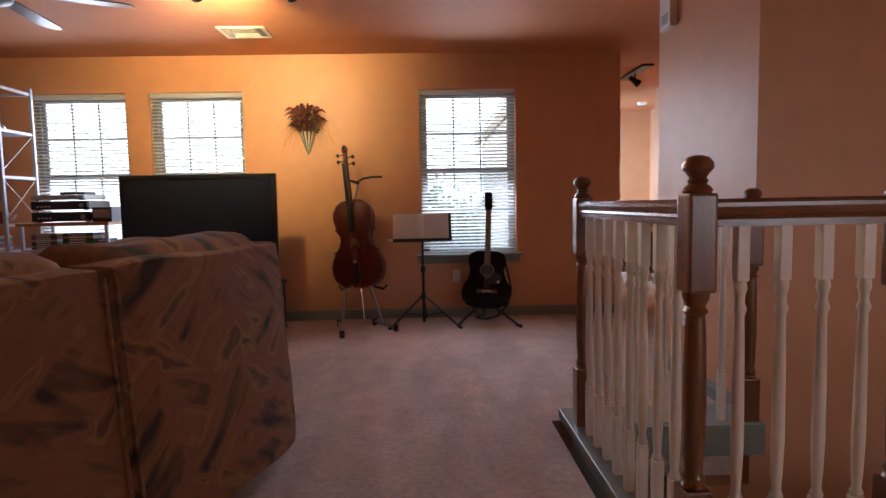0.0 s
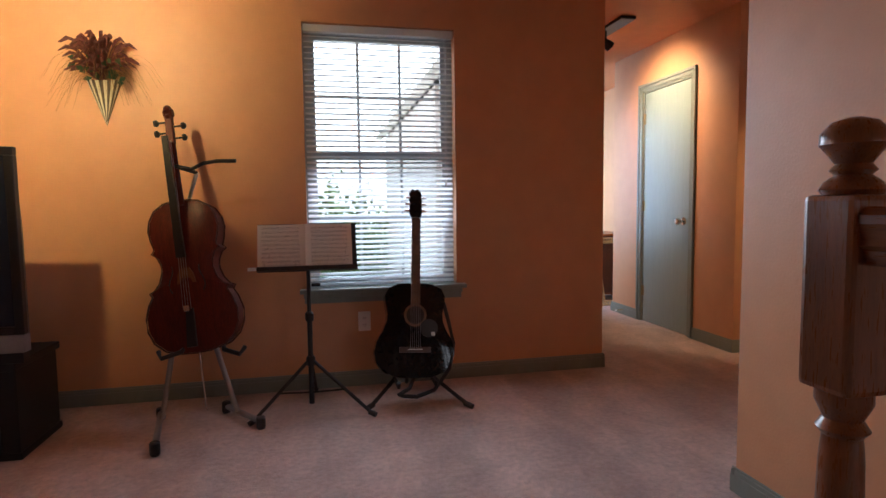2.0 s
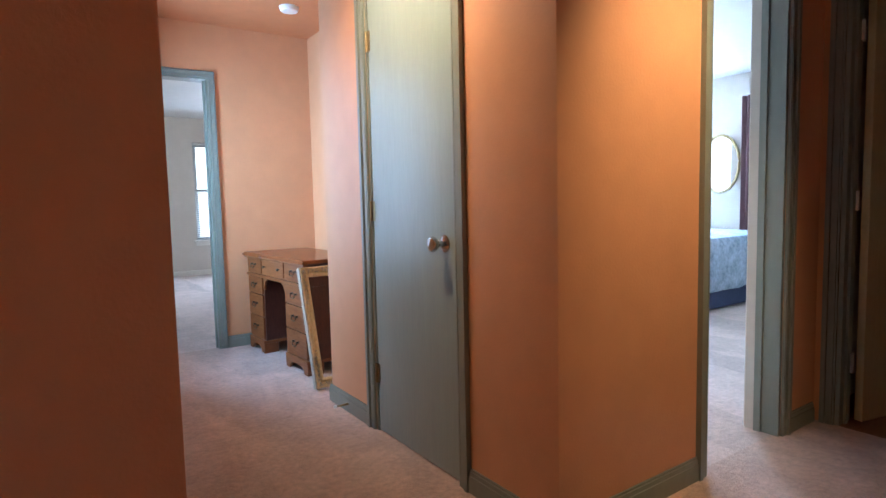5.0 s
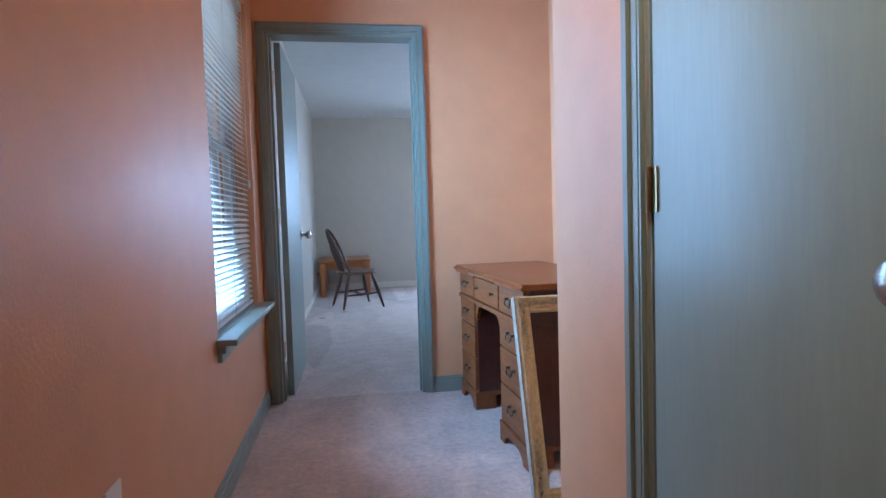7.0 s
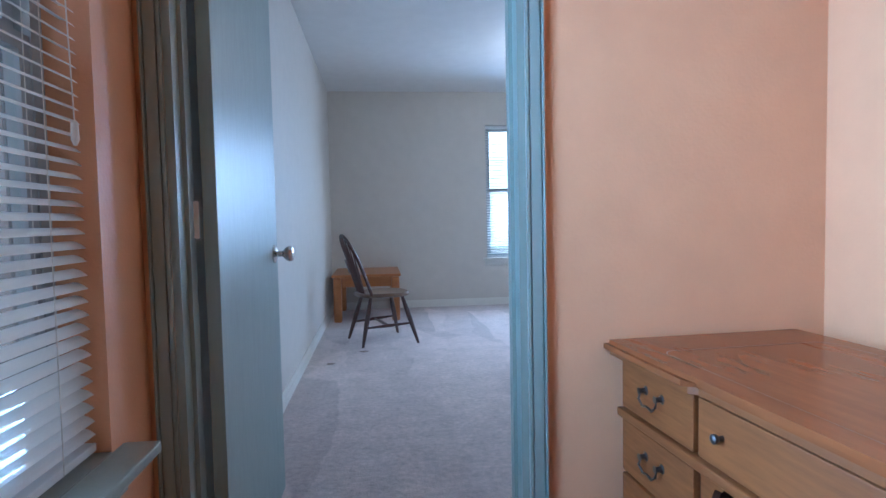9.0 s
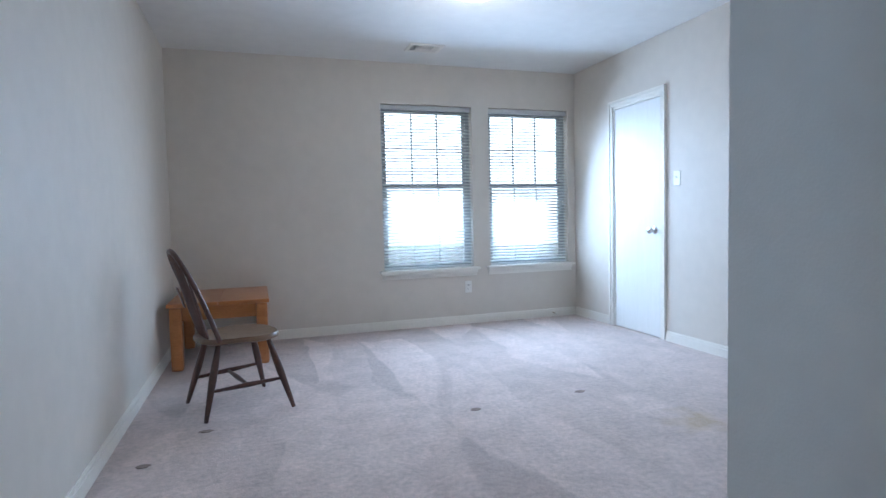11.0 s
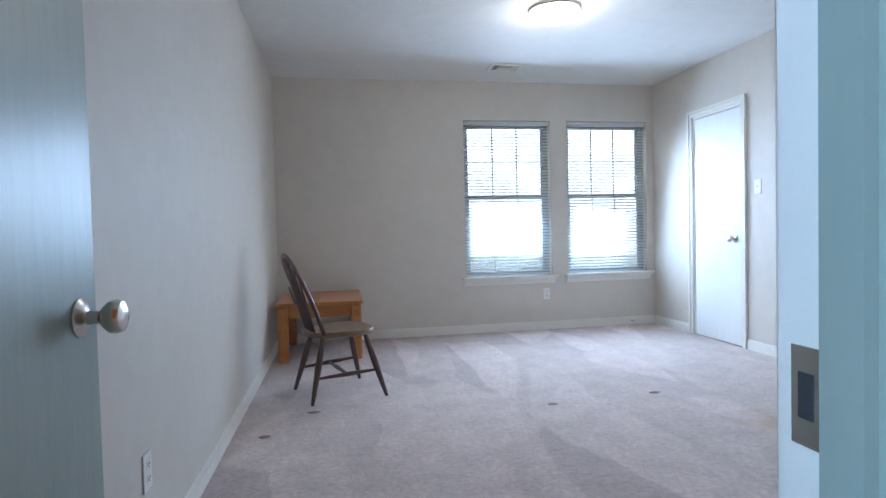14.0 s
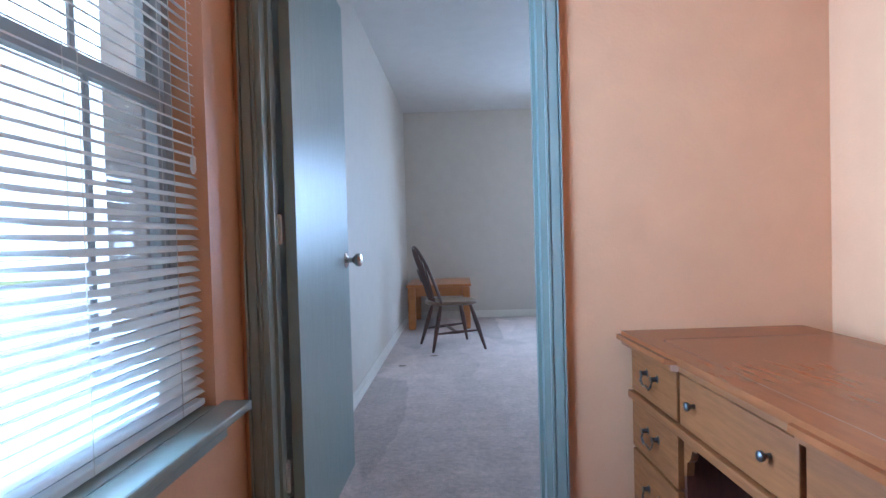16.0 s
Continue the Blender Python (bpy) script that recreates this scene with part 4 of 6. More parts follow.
part("top", boxed(-0.565, 0.565, -0.02, 0.40, 0.39, 0.425, bevel=0.006), BLACK_PLASTIC, ts)
for x in (-0.555, 0.485):
    part("side_panel", boxed(x, x + 0.07, 0.0, 0.38, 0.03, 0.39, bevel=0.006), BLACK_PLASTIC, ts)
part("base", boxed(-0.56, 0.56, 0.0, 0.39, 0.0, 0.03, bevel=0.004), BLACK_PLASTIC, ts)
part("back_panel", boxed(-0.485, 0.485, 0.36, 0.38, 0.03, 0.39), BLACK_PLASTIC, ts)
part("shelf", boxed(-0.485, 0.485, 0.04, 0.355, 0.215, 0.225), BLACK_PLASTIC, ts)
for x in (0.18, 0.38):
    part("post", rod(bmesh.new(), (x, 0.07, 0.03), (x, 0.07, 0.39), 0.010), STEEL, ts)
bx = thing("media_player", pose(-1.75, 4.72, 0.2255), "black media player on the stand shelf", "media player")
part("case", boxed(-0.21, 0.21, 0, 0.24, 0.0, 0.07, bevel=0.004), BLACK_PLASTIC, bx)
part("front_panel", boxed(-0.20, 0.20, -0.005, 0.0, 0.01, 0.06), SCREEN, bx)
sp = thing("center_speaker", pose(-1.78, 4.68, 0.0305), "black grille speaker in the stand", "speaker")
part("case", boxed(-0.25, 0.25, 0.01, 0.29, 0, 0.165, bevel=0.005), BLACK_PLASTIC, sp)
part("grille", boxed(-0.24, 0.24, 0.0, 0.01, 0.01, 0.155, bevel=0.003), BLACK_METAL, sp)

# tall steel shelf in the corner, and the low one under the window
sh = thing("tall_shelf_unit", pose(-3.86, 4.52, 0), "tall pale steel shelf unit with wire shelves", "shelf unit")
for x in (0.0, 0.84):
    for y in (0.0, 0.38):
        part("post", boxed(x, x + 0.025, y, y + 0.025, 0, 2.07, bevel=0.003), FRAME_STEEL, sh)
for z in (0.32, 0.76, 0.965, 1.34, 1.70, 2.03):
    bm = bmesh.new()
    for y in (0.004, 0.392):
        box(bm, 0.025, 0.84, y, y + 0.014, z - 0.022, z)
    for x in (0.004, 0.846):
        box(bm, x, x + 0.014, 0.025, 0.38, z - 0.022, z)
    part("shelf_rim", bm, FRAME_STEEL, sh)
for z in (0.965, 1.34, 1.70):
    part("shelf_board", boxed(0.018, 0.846, 0.018, 0.392, z - 0.018, z - 0.002), PINE if z < 1 else FRAME_STEEL, sh)
bm = rod(bmesh.new(), (0.852, 0.01, 0.99), (0.852, 0.39, 1.32), 0.004)
rod(bm, (0.852, 0.39, 0.99), (0.852, 0.01, 1.32), 0.004)
rod(bm, (0.852, 0.01, 1.37), (0.852, 0.39, 1.68), 0.004)
part("cross_brace", bm, FRAME_STEEL, sh)
lo = thing("low_shelf_unit", pose(-2.98, 4.60, 0), "low pale steel shelf unit with a wooden top", "shelf unit")
for x in (0.02, 0.68):
    for y in (0.0, 0.38):
        part("post", boxed(x, x + 0.025, y, y + 0.025, 0, 0.94, bevel=0.003), FRAME_STEEL, lo)
part("top_board", boxed(0.0, 0.72, -0.01, 0.42, 0.94, 0.965, bevel=0.004), PINE, lo)
for z in (0.40, 0.755):
    part("shelf_board", boxed(0.045, 0.68, 0.0, 0.405, z - 0.016, z), FRAME_STEEL, lo)
for k, (z, w, hgt, mat) in enumerate(((0.965, 0.46, 0.085, BLACK_PLASTIC), (1.062, 0.45, 0.075, BLACK_PLASTIC), (1.142, 0.42, 0.045, SILVER))):
    e = thing("hifi_component", pose(-2.90, 4.66, z), "black stereo component in a stack" if k < 2 else "silver disc player on top of a stack", "stereo", "stereo stack")
    part("case", boxed(0.0, w, 0.012, 0.32, 0.008, hgt, bevel=0.004), mat, e)
    part("front_panel", boxed(0.004, w - 0.004, 0.0, 0.012, 0.012, hgt - 0.004, bevel=0.002), SCREEN if k < 2 else SILVER, e)
    part("dial", lathe(bmesh.new(), [(0.016, 0), (0.016, 0.012), (0.013, 0.015)], (w - 0.05, 0.0, hgt * 0.5), 14, Matrix.Rotation(radians(90), 4, "X")), STEEL, e)
    for q in range(4):
        part("button", boxed(0.05 + 0.03 * q, 0.068 + 0.03 * q, -0.003, 0.0, hgt * 0.35, hgt * 0.5), STEEL, e)
    for x in (0.04, w - 0.04):
        part("foot", boxed(x - 0.015, x + 0.015, 0.03, 0.06, 0, 0.008), EBONY, e)
sx = thing("speaker_box", pose(-2.42, 4.66, 0.965), "small grey speaker beside the stereo", "speaker")
part("case", boxed(0.0, 0.15, 0.0, 0.2, 0, 0.12, bevel=0.005), BLACK_PLASTIC, sx)
part("front_panel", boxed(0.01, 0.14, -0.005, 0.0, 0.03, 0.10), STEEL, sx)
rt = thing("router", pose(-2.70, 4.72, 1.187), "flat dark router on the stereo stack", "router")
part("case", boxed(0, 0.20, 0, 0.15, 0, 0.022, bevel=0.006), BLACK_PLASTIC, rt)
BOOK_COLORS = [material("book cover %s" % n, c, 0.5, vary=0.1) for n, c in (("navy", (0.03, 0.04, 0.12)), ("red", (0.25, 0.04, 0.03)), ("cream", (0.5, 0.42, 0.28)), ("green", (0.05, 0.10, 0.05)), ("black", (0.02, 0.02, 0.02)), ("ochre", (0.4, 0.2, 0.05)))]


def book(x, y, z, w, d, h, mat):
    b = thing("disc_case", pose(x, y, z), "coloured disc case on the shelf", "disc case", "disc cases on the shelves")
    part("cover", boxed(0, w, 0, d, 0, h, bevel=0.001), mat, b)
    part("spine_label", boxed(w * 0.2, w * 0.75, -0.0008, 0.0, h * 0.3, h * 0.7), PAPER, b)


for k in range(8):
    book(-2.90 + 0.002 * (k % 3), 4.64, 0.755 + 0.0155 * k, 0.20, 0.14, 0.015, BOOK_COLORS[(k * 5) % 6])
for k in range(6):
    book(-2.66 + 0.002 * (k % 2), 4.65, 0.755 + 0.0205 * k, 0.24, 0.17, 0.02, BOOK_COLORS[(k * 7 + 1) % 6])
for k in range(3):
    book(-2.40, 4.65, 0.755 + 0.0255 * k, 0.09, 0.15, 0.025, BOOK_COLORS[(k + 4) % 6])
for k in range(7):
    book(-3.35 + 0.003 * (k % 3), 4.58, 0.7605 + 0.0155 * k, 0.24, 0.15, 0.015, BOOK_COLORS[(k * 5 + 2) % 6])
fb = thing("fruit_basket", pose(-3.22, 4.70, 0.965), "low red basket of round fruit", "basket")
part("bowl", lathe(bmesh.new(), [(0.08, 0), (0.13, 0.03), (0.15, 0.07), (0.142, 0.07), (0.12, 0.03), (0.05, 0.012)], (0, 0, 0), 20), BOOK_COLORS[1], fb, smooth=True)
for k in range(5):
    a = k * 1.3
    part("fruit", lathe(bmesh.new(), [(0.005, 0), (0.03, 0.008), (0.042, 0.035), (0.036, 0.06), (0.01, 0.07)], (0.075 * math.cos(a), 0.075 * math.sin(a), 0.035), 12), BOOK_COLORS[5 if k % 2 else 1], fb, smooth=True)
tr = thing("ornament", pose(-3.20, 4.70, 1.70), "small pale ornament on the top shelf", "ornament")
for k in range(4):
    part("bead", lathe(bmesh.new(), [(0.004, 0), (0.022, 0.010), (0.024, 0.03), (0.01, 0.05)], (0.045 * k - 0.05, 0.02 * (k % 2), 0), 12), NICKEL if k % 2 else PAPER, tr, smooth=True)

# cello on a stand
CELLO_HALF = [(0.0, 0.0), (0.07, 0.004), (0.14, 0.025), (0.19, 0.07), (0.215, 0.13), (0.218, 0.19), (0.20, 0.255), (0.178, 0.295), (0.190, 0.315), (0.165, 0.325), (0.138, 0.36), (0.122, 0.41), (0.124, 0.455), (0.142, 0.495), (0.163, 0.508), (0.148, 0.528), (0.160, 0.57), (0.168, 0.62), (0.160, 0.67), (0.132, 0.72), (0.085, 0.752), (0.035, 0.760)]
OUTLINE = CELLO_HALF + [(-x, z) for x, z in reversed(CELLO_HALF[1:])]
ce = thing("cello", Matrix.Translation((-0.335, 4.965, 0.345)) @ Matrix.Rotation(radians(-8), 4, "Z") @ Matrix.Rotation(radians(-8.5), 4, "X") @ Matrix.Rotation(radians(-6.5), 4, "Y"), "red-brown varnished cello leaning on its stand", "cello")
part("body", arched(bmesh.new(), OUTLINE, 0.105, 0.028), CELLO, ce, "glossy red-brown arched body", True)
rim = bmesh.new()
for y in (-0.056, 0.056):
    pts = [(x * 1.02, y, z * 1.01 - 0.004) for x, z in OUTLINE]
    tube(rim, pts, 0.0045, 6, True)
part("purfled_edge", rim, MAHOG_DARK, ce, smooth=True)
bm = bmesh.new()
slab(bm, [(-0.022, -0.03), (0.022, -0.03), (0.013, 0.57), (-0.013, 0.57)], 0.0, 0.018, Matrix.Translation((0, -0.125, 0.50)) @ Matrix.Rotation(radians(90), 4, "X") @ Matrix.Translation((0, 0, -0.01)) @ Matrix.Rotation(radians(4.5), 4, "X"))
part("fingerboard", bm, EBONY, ce)
part("neck", rod(bmesh.new(), (0, -0.055, 0.74), (0, -0.085, 1.06), 0.020, 0.016, 10), CELLO, ce, smooth=True)
bm = boxed(-0.017, 0.017, -0.105, -0.070, 1.05, 1.19, bevel=0.005)
part("pegbox", bm, CELLO, ce)
bm = bmesh.new()
tube(bm, [(0, -0.087 - 0.028 * math.cos(a), 1.205 + 0.028 * math.sin(a)) for a in [k * 0.45 for k in range(14)]], [0.016 - 0.0004 * k for k in range(14)], 8)
lathe(bm, [(0.020, -0.022), (0.022, 0), (0.020, 0.022)], (0, -0.087, 1.205), 14, Matrix.Rotation(radians(90), 4, "Y"))
part("scroll", bm, CELLO, ce, smooth=True)
for k, (z, s) in enumerate(((1.075, 1), (1.105, -1), (1.135, 1), (1.160, -1))):
    bm = rod(bmesh.new(), (-0.02 * s, -0.088, z), (0.055 * s, -0.088, z), 0.005, seg=8)
    lathe(bm, [(0.004, -0.012), (0.016, -0.008), (0.018, 0.004), (0.008, 0.014)], (0.066 * s, -0.088, z), 12, Matrix.Rotation(radians(90), 4, "Y"))
    part("peg", bm, EBONY, ce)
bm = bmesh.new()
slab(bm, [(-0.024, 0), (0.024, 0), (0.018, 0.19), (-0.018, 0.19)], -0.01, 0.008, Matrix.Translation((0, -0.10, 0.03)) @ Matrix.Rotation(radians(84), 4, "X"), 0.002)
part("tailpiece", bm, EBONY, ce)
bm = bmesh.new()
slab(bm, [(-0.045, 0), (-0.030, 0), (-0.022, 0.025), (0.022, 0.025), (0.030, 0), (0.045, 0), (0.036, 0.05), (0.02, 0.075), (-0.02, 0.075), (-0.036, 0.05)], -0.005, 0.005, Matrix.Translation((0, -0.083, 0.345)) @ Matrix.Rotation(radians(5), 4, "X"))
bmesh.ops.rotate(bm, verts=bm.verts, cent=(0, -0.083, 0.345), matrix=Matrix.Rotation(radians(90), 3, "X"))
part("bridge", bm, MAPLE, ce)
for k in range(4):
    x = -0.012 + 0.008 * k
    part("string", rod(bmesh.new(), (x * 1.6, -0.115, 0.215), (x * 0.7, -0.115, 1.06), 0.0009, seg=6), STEEL, ce)
for s in (-1, 1):
    bm = tube(bmesh.new(), [(s * (0.075 + 0.012 * math.sin(k * 0.9)), -0.0815 + 0.0012 * abs(k - 3), 0.30 + 0.022 * k) for k in range(7)], 0.0035, 6)
    part("sound_hole", bm, EBONY, ce)
part("end_pin", rod(bmesh.new(), (0, -0.01, 0.0), (0.0, 0.0, -0.30), 0.006, 0.004, 8), NICKEL, ce)
part("fine_tuner", boxed(-0.014, 0.014, -0.125, -0.108, 0.205, 0.235, bevel=0.003), NICKEL, ce)
cs = thing("cello_stand", pose(-0.29, 5.04, 0), "grey tubular floor stand holding a cello", "instrument stand")
part("leg", tube(bmesh.new(), [(-0.16, -0.02, 0.50), (-0.20, -0.22, 0.06)], 0.013), STEEL, cs, smooth=True)
part("leg", tube(bmesh.new(), [(-0.02, -0.02, 0.50), (0.14, -0.20, 0.06)], 0.013), STEEL, cs, smooth=True)
part("foot_bar", tube(bmesh.new(), [(-0.25, -0.05, 0.035), (-0.16, -0.50, 0.035)], 0.015), STEEL, cs, smooth=True)
part("foot_bar", tube(bmesh.new(), [(0.06, -0.03, 0.035), (0.26, -0.30, 0.035)], 0.015), STEEL, cs, smooth=True)
for p in ((-0.16, -0.50), (-0.25, -0.05), (0.26, -0.30), (0.06, -0.03)):
    part("rubber_end", lathe(bmesh.new(), [(0.018, 0), (0.022, 0.01), (0.022, 0.055), (0.016, 0.06)], (p[0], p[1], 0), 12), BLACK_PLASTIC, cs)
part("upright", tube(bmesh.new(), [(-0.09, 0.02, 0.50), (-0.085, 0.06, 0.90), (-0.10, 0.10, 1.12), (-0.06, 0.10, 1.25)], 0.011), STEEL, cs, smooth=True)
part("cradle", tube(bmesh.new(), [(-0.22, -0.15, 0.37), (-0.20, -0.19, 0.345), (-0.12, -0.14, 0.36), (-0.10, 0.0, 0.40), (0.05, 0.0, 0.40), (0.08, -0.14, 0.36), (0.16, -0.19, 0.345), (0.18, -0.15, 0.37)], 0.012), BLACK_METAL, cs, smooth=True)
part("neck_hook", tube(bmesh.new(), [(-0.06, 0.10, 1.25), (-0.12, 0.03, 1.27), (-0.13, -0.03, 1.275), (-0.06, -0.02, 1.26), (0.0, -0.03, 1.29), (0.07, -0.05, 1.30), (0.16, -0.06, 1.30)], 0.010), BLACK_METAL, cs, smooth=True)

# music stand with an open score
ms = thing("music_stand", pose(0.207, 4.96, 0), "black folding music stand with tripod legs", "music stand")
part("column", rod(bmesh.new(), (0, 0, 0.03), (0, 0, 0.48), 0.0135), BLACK_METAL, ms, smooth=True)
part("inner_column", rod(bmesh.new(), (0, 0, 0.48), (0, 0.02, 0.76), 0.010), BLACK_METAL, ms, smooth=True)
part("collar", lathe(bmesh.new(), [(0.02, 0), (0.024, 0.01), (0.024, 0.04), (0.018, 0.05)], (0, 0, 0.235), 16), BLACK_PLASTIC, ms)
part("collar", lathe(bmesh.new(), [(0.02, 0), (0.022, 0.01), (0.022, 0.04), (0.016, 0.05)], (0, 0, 0.47), 16), BLACK_PLASTIC, ms)
part("knob", rod(bmesh.new(), (0.015, 0, 0.66), (0.06, 0, 0.66), 0.010), BLACK_PLASTIC, ms)
for fx, fy in ((-0.285, -0.17), (0.305, -0.19), (0.02, 0.28)):
    part("leg", rod(bmesh.new(), (fx * 0.06, fy * 0.06, 0.255), (fx, fy, 0.012), 0.009), BLACK_METAL, ms)
    part("brace", rod(bmesh.new(), (fx * 0.03, fy * 0.03, 0.09), (fx * 0.55, fy * 0.55, 0.125), 0.005), BLACK_METAL, ms)
    part("rubber_foot", rod(bmesh.new(), (fx * 0.94, fy * 0.94, 0.022), (fx * 1.05, fy * 1.05, 0.010), 0.0135), BLACK_PLASTIC, ms)
DESK = Matrix.Translation((0.0, 0.03, 0.732)) @ Matrix.Rotation(radians(-18), 4, "X")
bm = boxed(-0.255, 0.255, 0.0, 0.004, 0.0, 0.255, bevel=0.002)
box(bm, -0.255, 0.255, -0.045, 0.0, -0.004, 0.0, 0.001)
box(bm, -0.255, 0.255, -0.047, -0.044, -0.004, 0.016)
dk = part("music_desk", bm, BLACK_METAL, ms)
dk.matrix_basis = DESK
sc = thing("sheet_music", Matrix.Translation((0.207, 4.96, 0)) @ DESK, "open cream music score on a stand", "sheet music")
for s in (-1, 1):
    bm = bmesh.new()
    xs = [0.0, 0.02, 0.06, 0.12, 0.18, 0.243]
    ys = [-0.018, -0.014, -0.009, -0.006, -0.005, -0.006]
    cols = [[bm.verts.new((s * x - 0.012, y + d, z)) for z in (0.002, 0.25)] for x, y in zip(xs, ys) for d in (0,)]
    rear = [[bm.verts.new((s * x - 0.012, -0.001, z)) for z in (0.002, 0.25)] for x in xs]
    for a, b, c, d in zip(cols, cols[1:], rear, rear[1:]):
        bm.faces.new((a[0], b[0], b[1], a[1]))
        bm.faces.new((c[0], c[1], d[1], d[0]))
    bm.faces.new((cols[-1][0], rear[-1][0], rear[-1][1], cols[-1][1]))
    pg = part("page", bm, PAPER, sc, smooth=True)
    for r in range(10):
        z = 0.232 - 0.0225 * r
        for q in range(3):
            part("stave_line", boxed(min(s * 0.03, s * 0.225) - 0.012, max(s * 0.03, s * 0.225) - 0.012, -0.0165, -0.0160, z - 0.004 * q - 0.0003, z - 0.004 * q), INK, pg)
        nb = bmesh.new()
        for q in range(26):
            x = s * (0.032 + 0.0073 * q) - 0.012
            o = random.uniform(-0.010, 0.001)
            box(nb, x - 0.0012, x + 0.0012, -0.0172, -0.0166, z + o - 0.0011, z + o + 0.0011)
            if random.random() < 0.7:
                box(nb, x + 0.0008, x + 0.0012, -0.0172, -0.0166, z + o, z + o + 0.009)
        part("notes", nb, INK, pg)
part("loose_slip", boxed(-0.30, -0.20, -0.03, -0.028, 0.0, 0.018), PAPER, sc)

# acoustic guitar on a stand
G_HALF = [(0.0, 0.0), (0.08, 0.004), (0.145, 0.03), (0.185, 0.08), (0.195, 0.14), (0.182, 0.20), (0.155, 0.25), (0.137, 0.30), (0.134, 0.34), (0.145, 0.40), (0.147, 0.44), (0.13, 0.48), (0.085, 0.503), (0.04, 0.507)]
G_OUT = [(x * 1.12, z) for x, z in G_HALF] + [(-x * 1.12, z) for x, z in reversed(G_HALF[1:])]
gt = thing("acoustic_guitar", Matrix.Translation((0.745, 4.925, 0.135)) @ Matrix.Rotation(radians(-14), 4, "X") @ Matrix.Rotation(radians(3.5), 4, "Y"), "glossy black acoustic guitar upright on its stand", "guitar")
part("body", arched(bmesh.new(), G_OUT, 0.10, 0.004, steps=6), BLACK_GLOSS, gt, "glossy black body", True)
part("rosette", lathe(bmesh.new(), [(0.062, 0), (0.062, 0.001), (0.050, 0.001), (0.050, 0)], (0, -0.0545, 0.335), 28, Matrix.Rotation(radians(90), 4, "X")), WALNUT_SEAT, gt)
part("sound_hole", lathe(bmesh.new(), [(0.049, 0), (0.049, 0.0015)], (0, -0.0545, 0.335), 28, Matrix.Rotation(radians(90), 4, "X")), EBONY, gt)
part("bridge", boxed(-0.085, 0.085, -0.064, -0.054, 0.135, 0.165, bevel=0.003), WALNUT, gt)
part("saddle", boxed(-0.04, 0.04, -0.067, -0.064, 0.150, 0.154), PLATE, gt)
part("pick_guard", lathe(bmesh.new(), [(0.05, 0), (0.05, 0.0012)], (0.075, -0.0545, 0.265), 18, Matrix.Rotation(radians(90), 4, "X")), BLACK_PLASTIC, gt)
part("logo_mark", boxed(0.088, 0.108, -0.0575, -0.056, 0.225, 0.245, bevel=0.004), PLATE, gt)
part("neck", boxed(-0.024, 0.024, -0.058, -0.030, 0.40, 0.875, bevel=0.006), WALNUT, gt)
part("fretboard", boxed(-0.025, 0.025, -0.064, -0.058, 0.385, 0.875), WALNUT_SEAT, gt)
for k in range(15):
    z = 0.875 - 0.63 * (1 - 2 ** (-(k + 1) / 12.0))
    part("fret", boxed(-0.025, 0.025, -0.0655, -0.064, z, z + 0.0015), NICKEL, gt)
bm = bmesh.new()
slab(bm, [(-0.025, 0), (0.025, 0), (0.036, 0.03), (0.036, 0.15), (0.015, 0.18), (0.0, 0.168), (-0.015, 0.18), (-0.036, 0.15), (-0.036, 0.03)], -0.008, 0.008, Matrix.Translation((0, -0.045, 0.875)) @ Matrix.Rotation(radians(80), 4, "X"))
part("headstock", bm, BLACK_GLOSS, gt)
for s in (-1, 1):
    for k in range(3):
        part("tuning_peg", rod(bmesh.new(), (s * 0.030, -0.035, 0.92 + 0.038 * k), (s * 0.060, -0.035, 0.92 + 0.038 * k), 0.007), NICKEL, gt)
for k in range(6):
    x = -0.018 + 0.0072 * k
    part("string", rod(bmesh.new(), (x * 1.5, -0.0675, 0.150), (x, -0.067, 0.878), 0.0007, seg=5), STEEL, gt)
part("strap", tube(bmesh.new(), [(0.10, 0.0, 0.49), (0.165, -0.02, 0.40), (0.19, -0.03, 0.30), (0.215, -0.04, 0.18), (0.19, -0.05, 0.05), (0.10, -0.08, -0.06), (0.0, -0.12, -0.09), (-0.07, -0.13, -0.085), (-0.09, -0.10, -0.08), (-0.03, -0.07, -0.05), (0.0, -0.03, 0.01)], 0.011, 8), BLACK_PLASTIC, gt, smooth=True)
gs = thing("guitar_stand", pose(0.752, 5.0, 0), "black folding stand under a guitar", "instrument stand")
for s, fx, fy in ((-1, -0.245, -0.13), (1, 0.262, -0.235)):
    part("leg", tube(bmesh.new(), [(s * 0.03, 0.06, 0.28), (s * 0.11, -0.04, 0.12), (fx, fy, 0.014)], 0.011), BLACK_METAL, gs, smooth=True)
    part("rubber_foot", rod(bmesh.new(), (fx * 0.93, fy * 0.9, 0.022), (fx * 1.06, fy * 1.06, 0.012), 0.0145), BLACK_PLASTIC, gs)
    part("cradle_arm", tube(bmesh.new(), [(s * 0.05, 0.05, 0.22), (s * 0.10, -0.02, 0.125), (s * 0.10, -0.17, 0.120), (s * 0.10, -0.19, 0.15)], 0.010), BLACK_METAL, gs, smooth=True)
part("rear_leg", tube(bmesh.new(), [(0, 0.06, 0.30), (0.0, 0.24, 0.014)], 0.011), BLACK_METAL, gs, smooth=True)
part("upright", tube(bmesh.new(), [(0, 0.06, 0.20), (0.0, 0.07, 0.46)], 0.010), BLACK_METAL, gs, smooth=True)

